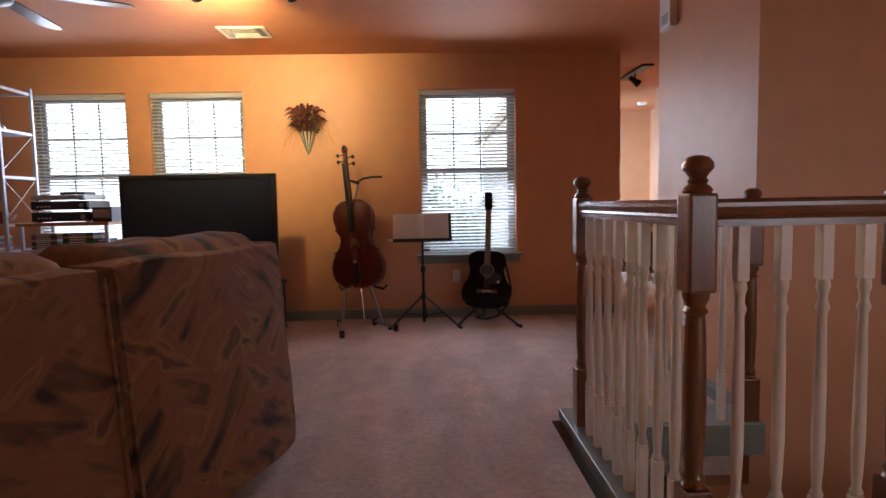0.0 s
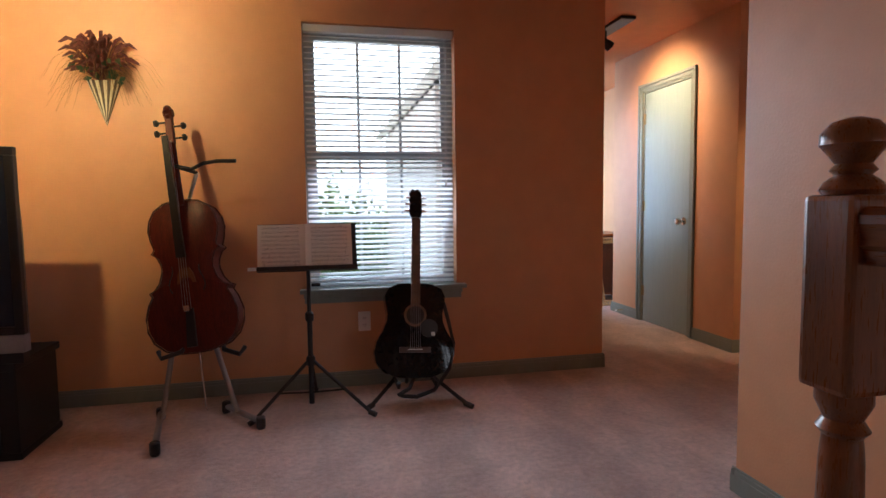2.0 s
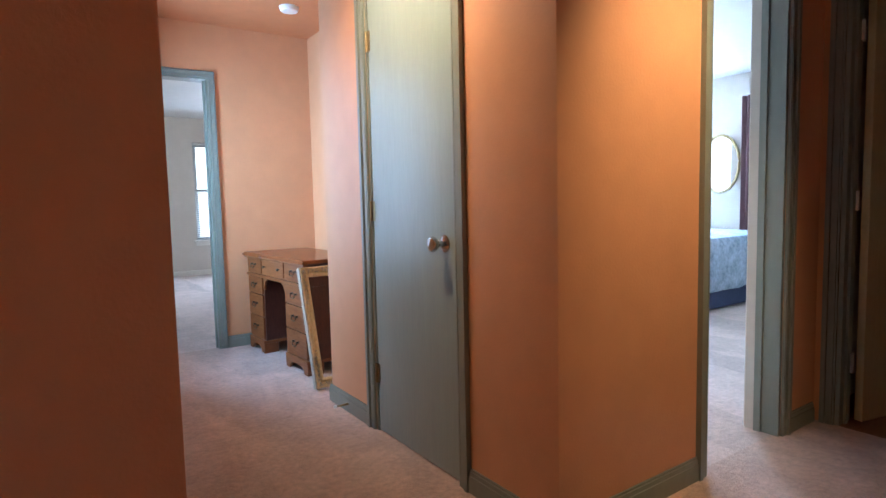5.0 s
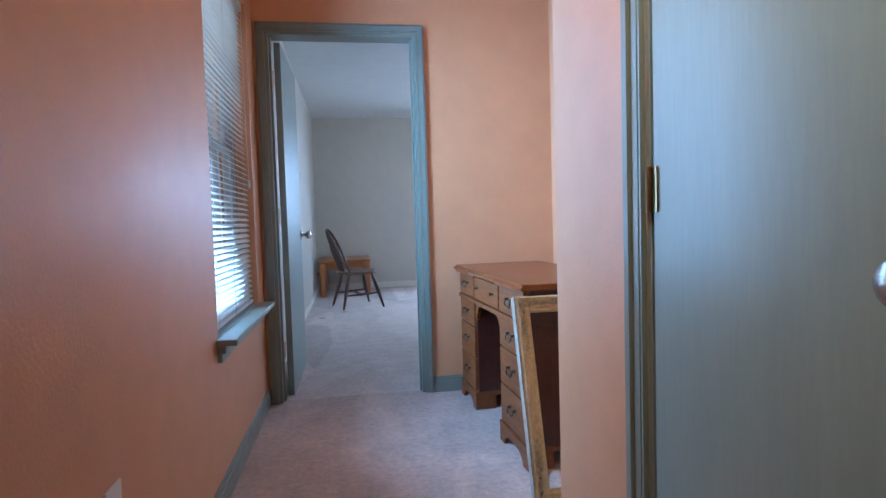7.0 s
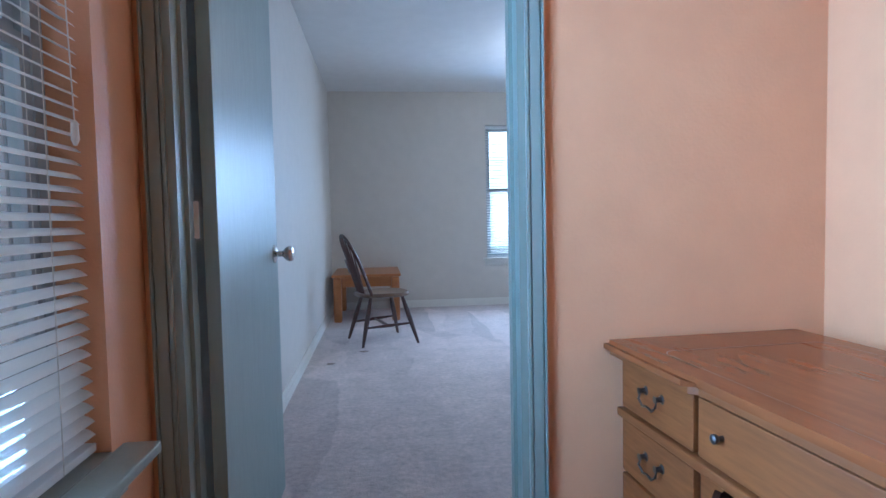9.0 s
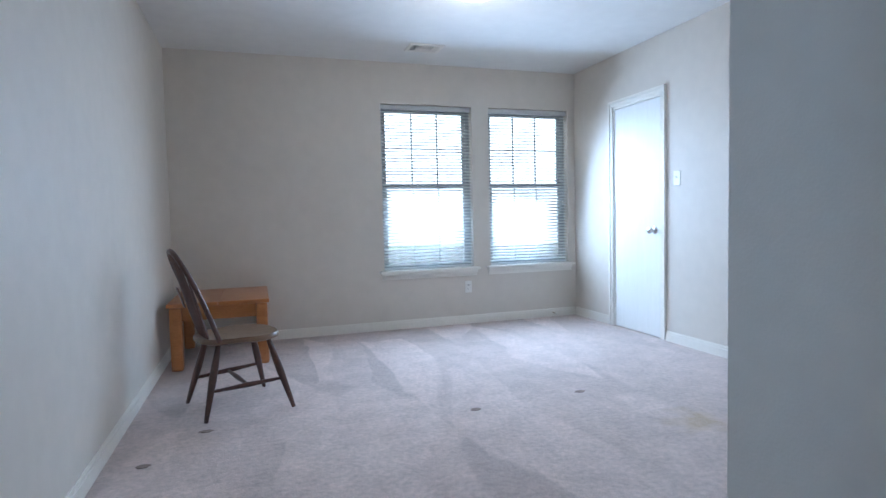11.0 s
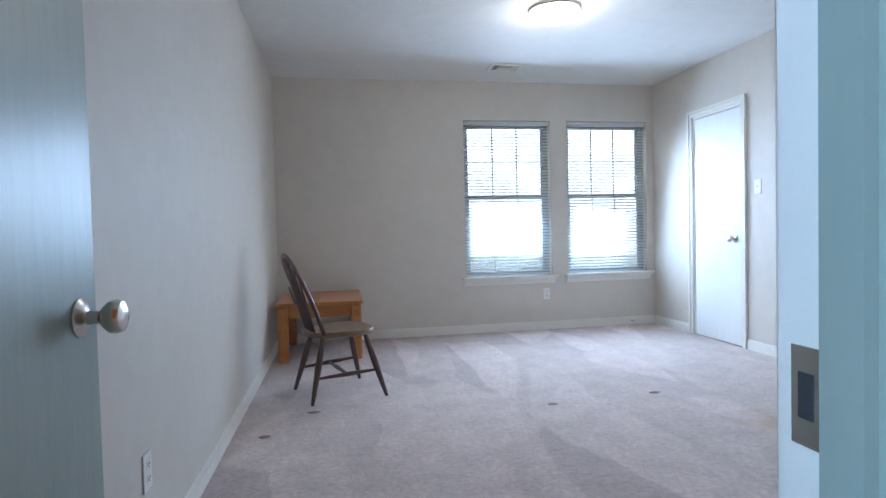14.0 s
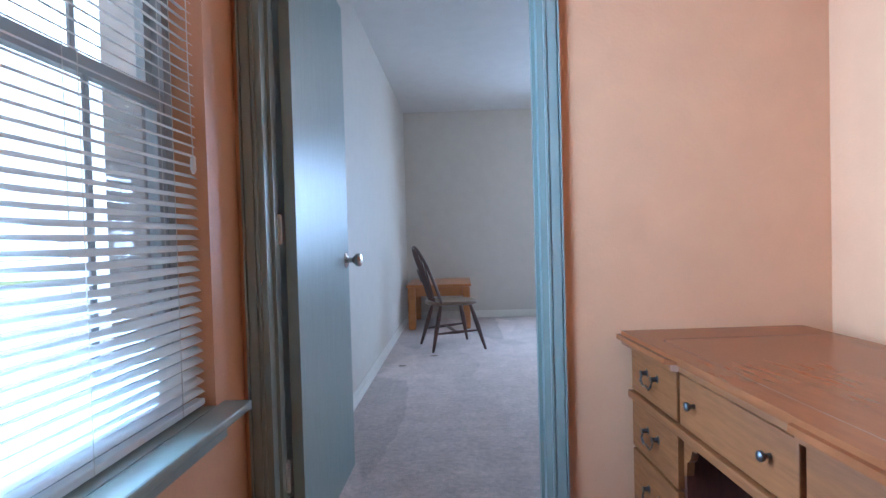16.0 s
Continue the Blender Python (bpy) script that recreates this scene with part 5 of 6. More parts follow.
# dried arrangement in a wall cone
pl = thing("wall_sconce_planter", pose(-0.815, 5.298, 1.505), "striped wall cone with dried burgundy grasses", "wall planter")
bm, bm2 = bmesh.new(), bmesh.new()
SEG = 14
for k in range(SEG):
    a0, a1 = math.pi * k / SEG, math.pi * (k + 1) / SEG
    tgt = bm if k % 2 else bm2
    v = [tgt.verts.new(p) for p in ((0, 0, 0), (0.085 * math.cos(a0), -0.085 * math.sin(a0), 0.22 + 0.02 * math.cos(a0) ** 2), (0.085 * math.cos(a1), -0.085 * math.sin(a1), 0.22 + 0.02 * math.cos(a1) ** 2))]
    w = [tgt.verts.new(p.co * 0.93 + Vector((0, -0.002, 0.012))) for p in v]
    tgt.faces.new(v)
    tgt.faces.new(list(reversed(w)))
    tgt.faces.new((v[1], w[1], w[2], v[2]))
part("cone_stripes_pale", bm, CONE_A, pl, "cream stripes")
part("cone_stripes_dark", bm2, CONE_B, pl, "dark stripes")
for name, mat, count, reach, drop, wide in (("dried_grass", DRIED_GOLD, 110, 0.34, 0.12, 0.0016), ("seed_spray", DRIED, 90, 0.30, 0.02, 0.006)):
    bm = bmesh.new()
    for k in range(count):
        a = random.uniform(0.05, math.pi - 0.05)
        tall = random.uniform(0.35, 1.0) * reach
        out = random.uniform(0.3, 1.0) * (0.20 if mat == DRIED else 0.31)
        pts = []
        for q in range(6):
            f = q / 5
            pts.append((out * math.cos(a) * f, -0.03 - 0.10 * math.sin(a) * f, 0.20 + tall * math.sin(f * 1.9) * 0.9 - drop * f * f * (2.0 if out > 0.15 else 0.6)))
        rad = [wide * (0.6 if q < 3 else (1.6 if mat == DRIED and q < 5 else 0.35)) for q in range(6)]
        tube(bm, pts, rad, 5)
    part(name, bm, mat, pl, "dried burgundy seed heads" if mat == DRIED else "thin straw stems", True)
bm = bmesh.new()
for k in range(26):
    a, r = random.uniform(0.1, 3.0), random.uniform(0.03, 0.12)
    c = Vector((r * math.cos(a) * 1.2, -0.05 - r * math.sin(a) * 0.5, 0.22 + random.uniform(-0.01, 0.12)))
    d = Vector((math.cos(a), -0.4, random.uniform(-0.6, 0.8))).normalized() * 0.045
    s = d.cross(Vector((0, 1, 0.3))).normalized() * 0.014
    v = [bm.verts.new(p) for p in (c, c + d * 0.5 + s, c + d, c + d * 0.5 - s)]
    bm.faces.new(v)
part("leaves", bm, LEAF, pl, "dark green leaves")

# glass-topped side table
tb = thing("side_table", pose(-0.945, 2.955, 0), "round dark side table with a pale glass top", "side table")
part("rim", lathe(bmesh.new(), [(0.30, 0.425), (0.36, 0.43), (0.375, 0.445), (0.37, 0.460), (0.345, 0.462), (0.34, 0.455)], (0, 0, 0), 48), EBONY, tb, smooth=True)
part("glass_top", lathe(bmesh.new(), [(0.345, 0.455), (0.345, 0.466), (0.343, 0.468)], (0, 0, 0), 48), GLASS_TOP, tb)
part("pedestal", lathe(bmesh.new(), [(0.05, 0.02), (0.045, 0.10), (0.03, 0.2), (0.05, 0.36), (0.10, 0.425)], (0, 0, 0), 24), EBONY, tb, smooth=True)
part("foot", lathe(bmesh.new(), [(0.22, 0), (0.22, 0.015), (0.06, 0.03)], (0, 0, 0), 32), EBONY, tb, smooth=True)


# ---- ceiling fittings ----
def vent(m, w, d, label):
    ob = thing("ceiling_vent", m, label, "air vent", "ceiling vents")
    bm = bmesh.new()
    f = 0.028
    box(bm, -w / 2, w / 2, -d / 2, -d / 2 + f, -0.012, 0, 0.003)
    box(bm, -w / 2, w / 2, d / 2 - f, d / 2, -0.012, 0, 0.003)
    box(bm, -w / 2, -w / 2 + f, -d / 2 + f, d / 2 - f, -0.012, 0, 0.003)
    box(bm, w / 2 - f, w / 2, -d / 2 + f, d / 2 - f, -0.012, 0, 0.003)
    part("frame", bm, WHITE_TRIM, ob)
    part("backing", boxed(-w / 2 + f, w / 2 - f, -d / 2 + f, d / 2 - f, -0.002, 0), EBONY, ob)
    n = 7
    for k in range(n):
        y = -d / 2 + f + (d - 2 * f) * (k + 0.5) / n
        sl = part("slat", boxed(-w / 2 + f + 0.055, w / 2 - f - 0.055, -0.010, 0.010, -0.001, 0.001), WHITE_TRIM, ob)
        sl.matrix_basis = pose(0, y, -0.008, 40 if k < n / 2 else -40)
    for s in (-1, 1):
        for k in range(3):
            sl = part("slat", boxed(-0.009, 0.009, -d / 2 + f, d / 2 - f, -0.001, 0.001), WHITE_TRIM, ob)
            sl.matrix_basis = pose(s * (w / 2 - f - 0.010 - 0.017 * k), 0, -0.008, 0, 40 * s)
    return ob


vent(pose(-1.13, 4.615, H), 0.36, 0.28, "white metal air vent in the orange ceiling")
vent(pose(4.11, 13.53, HR), 0.30, 0.22, "white metal air vent in the white ceiling")


def track_head(parent, x, y, z, aim):
    """A lamp head on a stem under the ceiling; aim: where it points, from the head."""
    part("stem", rod(bmesh.new(), (x, y, z), (x, y, 0.0), 0.007), EBONY, parent)
    way = Vector(aim).normalized()
    turn = way.to_track_quat("Z", "Y").to_matrix().to_4x4()
    hd = part("lamp_head", lathe(bmesh.new(), [(0.018, -0.075), (0.026, -0.06), (0.028, -0.01), (0.036, 0.02), (0.040, 0.05), (0.037, 0.05), (0.030, 0.02)], (x, y, z), 20, turn), EBONY, parent, smooth=True)
    part("bulb", lathe(bmesh.new(), [(0.004, 0.010), (0.026, 0.026), (0.028, 0.034)], (x, y, z), 16, turn), BULB, hd, "lit bulb")


tk = thing("track_light", pose(-0.78, 3.42, H), "black ceiling track with lamp heads, one lit", "track light", "track lights")
part("track", boxed(-0.55, 0.55, -0.017, 0.017, -0.022, 0, bevel=0.003), EBONY, tk)
track_head(tk, -0.27, 0.0, -0.13, (-0.1, 1.2, -0.25))
track_head(tk, 0.27, 0.0, -0.13, (0.3, 1.0, -0.6))
tk = thing("track_light", pose(2.50, 6.15, H), "black ceiling track with a lit lamp head", "track light", "track lights")
part("track", boxed(-0.06, 0.06, -0.35, 0.35, -0.022, 0, bevel=0.003), EBONY, tk)
track_head(tk, -0.02, -0.05, -0.11, (0.5, 0.05, -0.35))
tk = thing("track_light", pose(3.60, 4.55, H), "black ceiling track lighting the hall corner", "track light", "track lights")
part("track", boxed(-0.3, 0.3, -0.017, 0.017, -0.022, 0, bevel=0.003), EBONY, tk)
track_head(tk, 0.0, 0.0, -0.11, (0.1, 0.8, -0.4))
sd = thing("smoke_detector", pose(3.30, 8.05, H), "white round smoke detector on the ceiling", "smoke detector")
part("case", lathe(bmesh.new(), [(0.03, -0.036), (0.055, -0.030), (0.065, -0.012), (0.067, 0.0)], (0, 0, 0), 28), PLATE, sd, smooth=True)
fan = thing("ceiling_fan", pose(-1.85, 2.93, H), "dark ceiling fan with rounded blades", "ceiling fan")
part("canopy", lathe(bmesh.new(), [(0.02, -0.06), (0.05, -0.05), (0.07, -0.01), (0.07, 0)], (0, 0, 0), 24), EBONY, fan, smooth=True)
part("rod", rod(bmesh.new(), (0, 0, -0.25), (0, 0, -0.05), 0.012), EBONY, fan)
part("motor", lathe(bmesh.new(), [(0.04, -0.36), (0.10, -0.34), (0.12, -0.30), (0.10, -0.26), (0.03, -0.24)], (0, 0, 0), 28), EBONY, fan, smooth=True)
for k in range(5):
    bl = part("blade", slab(bmesh.new(), [(0.10, -0.03), (0.18, -0.055), (0.55, -0.07), (0.61, -0.05), (0.63, 0.0), (0.61, 0.05), (0.55, 0.07), (0.18, 0.055), (0.10, 0.03)], -0.003, 0.003), WALNUT, fan)
    bl.matrix_basis = pose(0, 0, -0.29, 0, 0, 25 + 72 * k) @ pose(0, 0, 0, 8)
lp = thing("ceiling_lamp", pose(4.055, 12.165, HR), "lit round opal ceiling lamp", "ceiling lamp")
part("pan", lathe(bmesh.new(), [(0.17, -0.020), (0.175, -0.010), (0.175, 0)], (0, 0, 0), 40), WHITE_TRIM, lp, smooth=True)
part("shade", lathe(bmesh.new(), [(0.02, -0.085), (0.10, -0.076), (0.155, -0.050), (0.168, -0.020)], (0, 0, 0), 40), LAMP_GLASS, lp, "glowing opal glass dome", True)


# ---- wall fittings ----
def outlet(m, label="white duplex power outlet"):
    ob = thing("power_outlet", m, label, "power outlet", "power outlets")
    part("plate", boxed(-0.036, 0.036, -0.006, 0, -0.058, 0.058, bevel=0.003), PLATE, ob)
    for z in (-0.021, 0.021):
        sk = part("socket", boxed(-0.016, 0.016, -0.0085, -0.006, z - 0.014, z + 0.014, bevel=0.002), PLATE, ob)
        bm = boxed(-0.008, -0.005, -0.0092, -0.0086, z - 0.003, z + 0.006)
        box(bm, 0.005, 0.008, -0.0092, -0.0086, z - 0.003, z + 0.006)
        box(bm, -0.002, 0.002, -0.0092, -0.0086, z - 0.010, z - 0.006)
        part("slots", bm, SOCKET, sk)


outlet(pose(0.515, 5.30, 0.385))
outlet(pose(1.75, 3.28, 0.375, 0, 0, -90))
outlet(pose(2.02, 6.68, 0.43, 0, 0, 90))
outlet(pose(4.664, 14.045, 0.368))
outlet(pose(1.99, 10.30, 0.343, 0, 0, 90))
sw = thing("light_switch", pose(5.885, 12.51, 1.335, 0, 0, -90), "white toggle light switch", "light switch")
part("plate", boxed(-0.036, 0.036, -0.006, 0, -0.058, 0.058, bevel=0.003), PLATE, sw)
part("toggle", boxed(-0.004, 0.004, -0.016, -0.006, -0.002, 0.014, bevel=0.001), PLATE, sw)
ch = thing("door_chime", pose(1.75, 3.52, 2.18, 0, 0, -90), "white plastic door chime box", "door chime")
part("case", boxed(-0.075, 0.075, -0.045, 0, -0.10, 0.10, bevel=0.006), PLATE, ch)
for k in range(5):
    part("slot", boxed(-0.05, 0.05, -0.0458, -0.0451, -0.07 + 0.012 * k, -0.065 + 0.012 * k), SOCKET, ch)
for m in (pose(3.086, 6.86, 0.045, 0, 0, -90), pose(5.60, 14.031, 0.045)):
    ds = thing("door_stop", m, "spring door stop on the baseboard", "door stop", "door stops")
    bm = rod(bmesh.new(), (0, 0, 0), (0, -0.065, 0), 0.006, 0.004)
    part("spring", bm, BRASS, ds)
    part("tip", rod(bmesh.new(), (0, -0.065, 0), (0, -0.078, 0), 0.008), PLATE, ds)
for z in (1.255, 1.985):
    ws = thing("wall_shelf", pose(5.885, 10.6, z), "narrow reddish wooden wall shelf", "wall shelf", "wall shelves")
    part("board", boxed(-0.25, 0, -0.50, 0.93 if z < 1.5 else 0.80, 0, 0.022, bevel=0.002), OAK_X, ws)
    for y in (-0.35, 0.62):
        bk = boxed(-0.006, 0, y, y + 0.025, -0.16, 0)
        box(bk, -0.20, -0.006, y + 0.005, y + 0.020, -0.018, 0)
        part("bracket", bk, PLATE, ws)


# ---- hall alcove: kneehole desk; local x is its depth, y its length ----
dk = thing("kneehole_desk", pose(3.158, 7.585, 0, 0, 0, 2.9), "worn honey and red-brown wooden kneehole desk", "desk")
L, D, HT = 1.05, 0.475, 0.735
top = [(-0.03, -0.03), (-0.03, 0.33), (-0.008, 0.345), (-0.008, 0.745), (-0.03, 0.76), (-0.03, L + 0.03), (D + 0.015, L + 0.03), (D + 0.015, -0.03)]
tp = part("top", slab(bmesh.new(), top, HT - 0.022, HT, bevel=0.010), MAHOG, dk, "scuffed red-brown top with an inlaid panel")
bm = slab(bmesh.new(), [(x * 0.62, y * 0.985 + 0.008) for x, y in top[:6]] + [(0.012, L + 0.018), (0.012, -0.018)], HT - 0.036, HT - 0.0222)
part("edge_moulding", bm, MAPLE, tp, "worn orange edge moulding")
inlay = bmesh.new()
ring = []
for cx, cy, a0 in ((0.40, 0.90, 0), (0.06, 0.90, 90), (0.06, 0.17, 180), (0.40, 0.17, 270)):
    for q in range(6):
        a = radians(a0 + q * 18)
        ring.append((cx + 0.03 * math.cos(a), cy + 0.03 * math.sin(a)))
low = [[inlay.verts.new((0.23 + (x - 0.23) * s, 0.535 + (y - 0.535) * s, HT + 0.0006)) for x, y in ring] for s in (1.0, 0.994)]
for i in range(len(ring)):
    j = (i + 1) % len(ring)
    inlay.faces.new((low[0][i], low[0][j], low[1][j], low[1][i]))
part("inlay_line", inlay, MAHOG_DARK, tp)
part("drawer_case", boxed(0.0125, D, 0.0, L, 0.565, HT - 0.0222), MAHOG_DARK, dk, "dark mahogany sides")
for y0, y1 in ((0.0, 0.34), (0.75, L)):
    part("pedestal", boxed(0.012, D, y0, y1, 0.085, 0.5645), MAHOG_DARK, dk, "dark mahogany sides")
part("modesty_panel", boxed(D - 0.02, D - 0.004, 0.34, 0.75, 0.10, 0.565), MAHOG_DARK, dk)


def bail(parent, y, z):
    """Two rosettes and a drop handle."""
    b = bmesh.new()
    for s in (-0.032, 0.032):
        lathe(b, [(0.013, 0), (0.013, 0.003), (0.006, 0.006), (0.005, 0.016), (0.008, 0.020)], (0, y + s, z), 12, Matrix.Rotation(radians(-90), 4, "Y"))
    tube(b, [(-0.016, y - 0.032, z - 0.003), (-0.020, y - 0.034, z - 0.016), (-0.020, y - 0.018, z - 0.028), (-0.020, y, z - 0.024), (-0.020, y + 0.018, z - 0.028), (-0.020, y + 0.034, z - 0.016), (-0.016, y + 0.032, z - 0.003)], 0.0028, 8)
    part("drop_handle", b, IRON, parent, "dark bronze drop handle", True)


def drawer(y0, y1, z0, z1, knobs=False):
    d = part("drawer", boxed(-0.004, 0.012, y0, y1, z0, z1, bevel=0.003), MAPLE, dk, "honey maple drawer front")
    if knobs:
        for y in (y0 + 0.07, y1 - 0.07):
            b = lathe(bmesh.new(), [(0.005, 0), (0.004, 0.008), (0.009, 0.014), (0.009, 0.019), (0.005, 0.022)], (-0.004, y, (z0 + z1) / 2 + 0.005), 14, Matrix.Rotation(radians(-90), 4, "Y"))
            part("pull_knob", b, IRON, d, "small dark metal knob", True)
    else:
        bail(d, (y0 + y1) / 2, (z0 + z1) / 2 + 0.012)


for y0, y1 in ((0.012, 0.330), (0.760, L - 0.012)):
    drawer(y0, y1, 0.585, 0.695)
    for z0, z1 in ((0.435, 0.555), (0.270, 0.427), (0.100, 0.262)):
        drawer(y0, y1, z0, z1)
drawer(0.345, 0.745, 0.585, 0.695, True)
part("waist_moulding", boxed(-0.012, 0.02, 0.0, L, 0.560, 0.580, bevel=0.004), MAPLE, dk)
for s, y in ((1, 0.34), (-1, 0.75)):
    bm = bmesh.new()
    pts = [(0, 0), (0.075, 0), (0.060, -0.018), (0.040, -0.022), (0.030, -0.045), (0.016, -0.055), (0.012, -0.085), (0, -0.090)]
    quad = [bm.verts.new((0.006, y + s * a, 0.560 + b)) for a, b in pts]
    rear = [bm.verts.new((0.022, y + s * a, 0.560 + b)) for a, b in pts]
    bm.faces.new(quad)
    bm.faces.new(list(reversed(rear)))
    for i in range(len(pts)):
        j = (i + 1) % len(pts)
        bm.faces.new((quad[i], rear[i], rear[j], quad[j]))
    part("scroll_bracket", bm, MAPLE, dk)
for y0, y1 in ((-0.004, 0.344), (0.746, L + 0.004)):
    part("plinth", boxed(-0.010, D + 0.004, y0, y1, 0.070, 0.092, bevel=0.004), MAPLE, dk)
    bm = bmesh.new()
    prof = [(0, 0), (0.055, 0), (0.060, 0.02), (0.075, 0.032), (0.10, 0.045), ((y1 - y0) / 2, 0.05)]
    shape = [(a, b) for a, b in prof] + [(y1 - y0 - a, b) for a, b in reversed(prof[:-1])] + [(y1 - y0, 0.07), (0, 0.07)]
    fr = [bm.verts.new((-0.008, y0 + a, b)) for a, b in shape]
    bk = [bm.verts.new((0.012, y0 + a, b)) for a, b in shape]
    bm.faces.new(fr)
    bm.faces.new(list(reversed(bk)))
    for i in range(len(shape)):
        j = (i + 1) % len(shape)
        bm.faces.new((fr[i], bk[i], bk[j], fr[j]))
    part("bracket_foot", bm, MAPLE, dk)
    for y in (y0, y1 - 0.02):
        part("side_foot", boxed(0.0125, 0.10, y, y + 0.02, 0, 0.07), MAPLE, dk)
        part("rear_foot", boxed(D - 0.07, D, y, y + 0.02, 0, 0.07), MAPLE, dk)

# ornate frame leaning on the desk's end
LEAN = math.degrees(math.atan2(0.215, 0.69))
pf = thing("picture_frame", Matrix.Translation((3.086, 7.305, 0.004)) @ Matrix.Rotation(radians(-LEAN), 4, "X"), "empty cream and gold carved picture frame leaning on a desk", "picture frame")
FW, FH, FR = 0.55, 0.722, 0.058


def frame_bar(name, outer, inner):
    """One mitred bar with a hollow profile, from the outer corners to the inner."""
    bm = bmesh.new()
    rows = []
    for f, y in ((0.0, 0.0), (0.0, -0.034), (0.12, -0.040), (0.30, -0.032), (0.55, -0.015), (0.75, -0.020), (0.90, -0.016), (1.0, -0.010), (1.0, 0.0)):
        rows.append([bm.verts.new((o[0] + (i[0] - o[0]) * f, y, o[1] + (i[1] - o[1]) * f)) for o, i in zip(outer, inner)])
    for a, b in zip(rows, rows[1:]):
        bm.faces.new((a[0], a[1], b[1], b[0]))
    bm.faces.new((rows[-1][0], rows[-1][1], rows[0][1], rows[0][0]))
    for e in (0, 1):
        bm.faces.new([r[e] for r in rows])
    return part(name, bm, GILT, pf)


O = [(0, 0), (FW, 0), (FW, FH), (0, FH)]
I = [(FR, FR), (FW - FR, FR), (FW - FR, FH - FR), (FR, FH - FR)]
for k in range(4):
    bar = frame_bar("frame_bar", (O[k], O[(k + 1) % 4]), (I[k], I[(k + 1) % 4]))
part("outer_edge", boxed(-0.006, -0.0005, -0.036, 0.002, 0.0, FH, bevel=0.001), GILT_EDGE, pf, "worn pale outer edge")
for cx, cz, sx, sz in ((0.021, 0.021, 1, 1), (FW - 0.021, 0.021, -1, 1), (0.021, FH - 0.021, 1, -1), (FW - 0.021, FH - 0.021, -1, -1)):
    bm = bmesh.new()
    for k in range(70):
        t = random.random() ** 1.6 * 0.20
        along = random.random() < 0.5
        x, z = (cx + sx * t, cz + random.uniform(-0.013, 0.013)) if along else (cx + random.uniform(-0.013, 0.013), cz + sz * t)
        r = random.uniform(0.0025, 0.0055)
        bmesh.ops.create_icosphere(bm, subdivisions=1, radius=r, matrix=Matrix.Translation((x, -0.034, z)) @ Matrix.Rotation(random.uniform(0, 3), 4, "Y") @ Matrix.Diagonal((2.1, 1.2, 0.8, 1)))
    tagged(part("carved_corner", bm, GILT_EDGE, pf, "carved leaf ornament", True), kind="stuff")
cb = thing("cardboard_box", pose(3.43, 7.135, 0, 0, 0, 0), "low brown cardboard box in the frame's foot", "box")
CARD = material("brown cardboard", (0.36, 0.24, 0.14), 0.85, vary=0.1, scale=4, fine=40)
part("side", boxed(0.0, 0.24, 0.0, 0.10, 0.0, 0.20, bevel=0.002), CARD, cb)
part("flap", boxed(0.0, 0.24, 0.0, 0.10, 0.2005, 0.204), CARD, cb)

# ---- back room ----
chair = thing("windsor_chair", pose(2.545, 12.253, 0, 0, 0, 18.0), "dark walnut hoop-backed spindle chair", "chair")
bm = bmesh.new()
seat = []
for k in range(40):
    a = math.tau * k / 40
    c, s = math.cos(a), math.sin(a)
    rx, ry = 0.225 * (abs(c) ** 0.75) * (1 if c > 0 else -1), (0.225 if c > 0 else 0.205) * (abs(s) ** 0.75) * (1 if s > 0 else -1)
    seat.append((rx + 0.0, ry * (1 + 0.06 * c)))
rings = []
for f, z in ((0.90, 0.392), (1.0, 0.402), (1.0, 0.418), (0.97, 0.428), (0.80, 0.424), (0.45, 0.416), (0.05, 0.415)):
    rings.append([bm.verts.new((x * f, y * f, z)) for x, y in seat])
for p, q in zip(rings, rings[1:]):
    for i in range(40):
        bm.faces.new((p[i], p[(i + 1) % 40], q[(i + 1) % 40], q[i]))
bm.faces.new(list(reversed(rings[0])))
bm.faces.new(rings[-1])
part("seat", bm, WALNUT_SEAT, chair, "worn saddled seat", True)
LEG = [(0.011, 0), (0.015, 0.08), (0.021, 0.22), (0.020, 0.30), (0.014, 0.40), (0.012, 0.425)]
feet = {}
for fx, fy, tx, ty in ((-0.235, -0.215, -0.13, -0.125), (-0.235, 0.215, -0.13, 0.125), (0.235, -0.255, 0.135, -0.15), (0.235, 0.255, 0.135, 0.15)):
    a, b = Vector((fx, fy, 0)), Vector((tx, ty, 0.40))
    turn = (b - a).to_track_quat("Z", "Y").to_matrix().to_4x4()
    part("leg", lathe(bmesh.new(), LEG, a, 14, turn), WALNUT, chair, smooth=True)
    feet[(fx > 0, fy > 0)] = (a, b)


def along(key, f):
    a, b = feet[key]
    return a + (b - a) * f


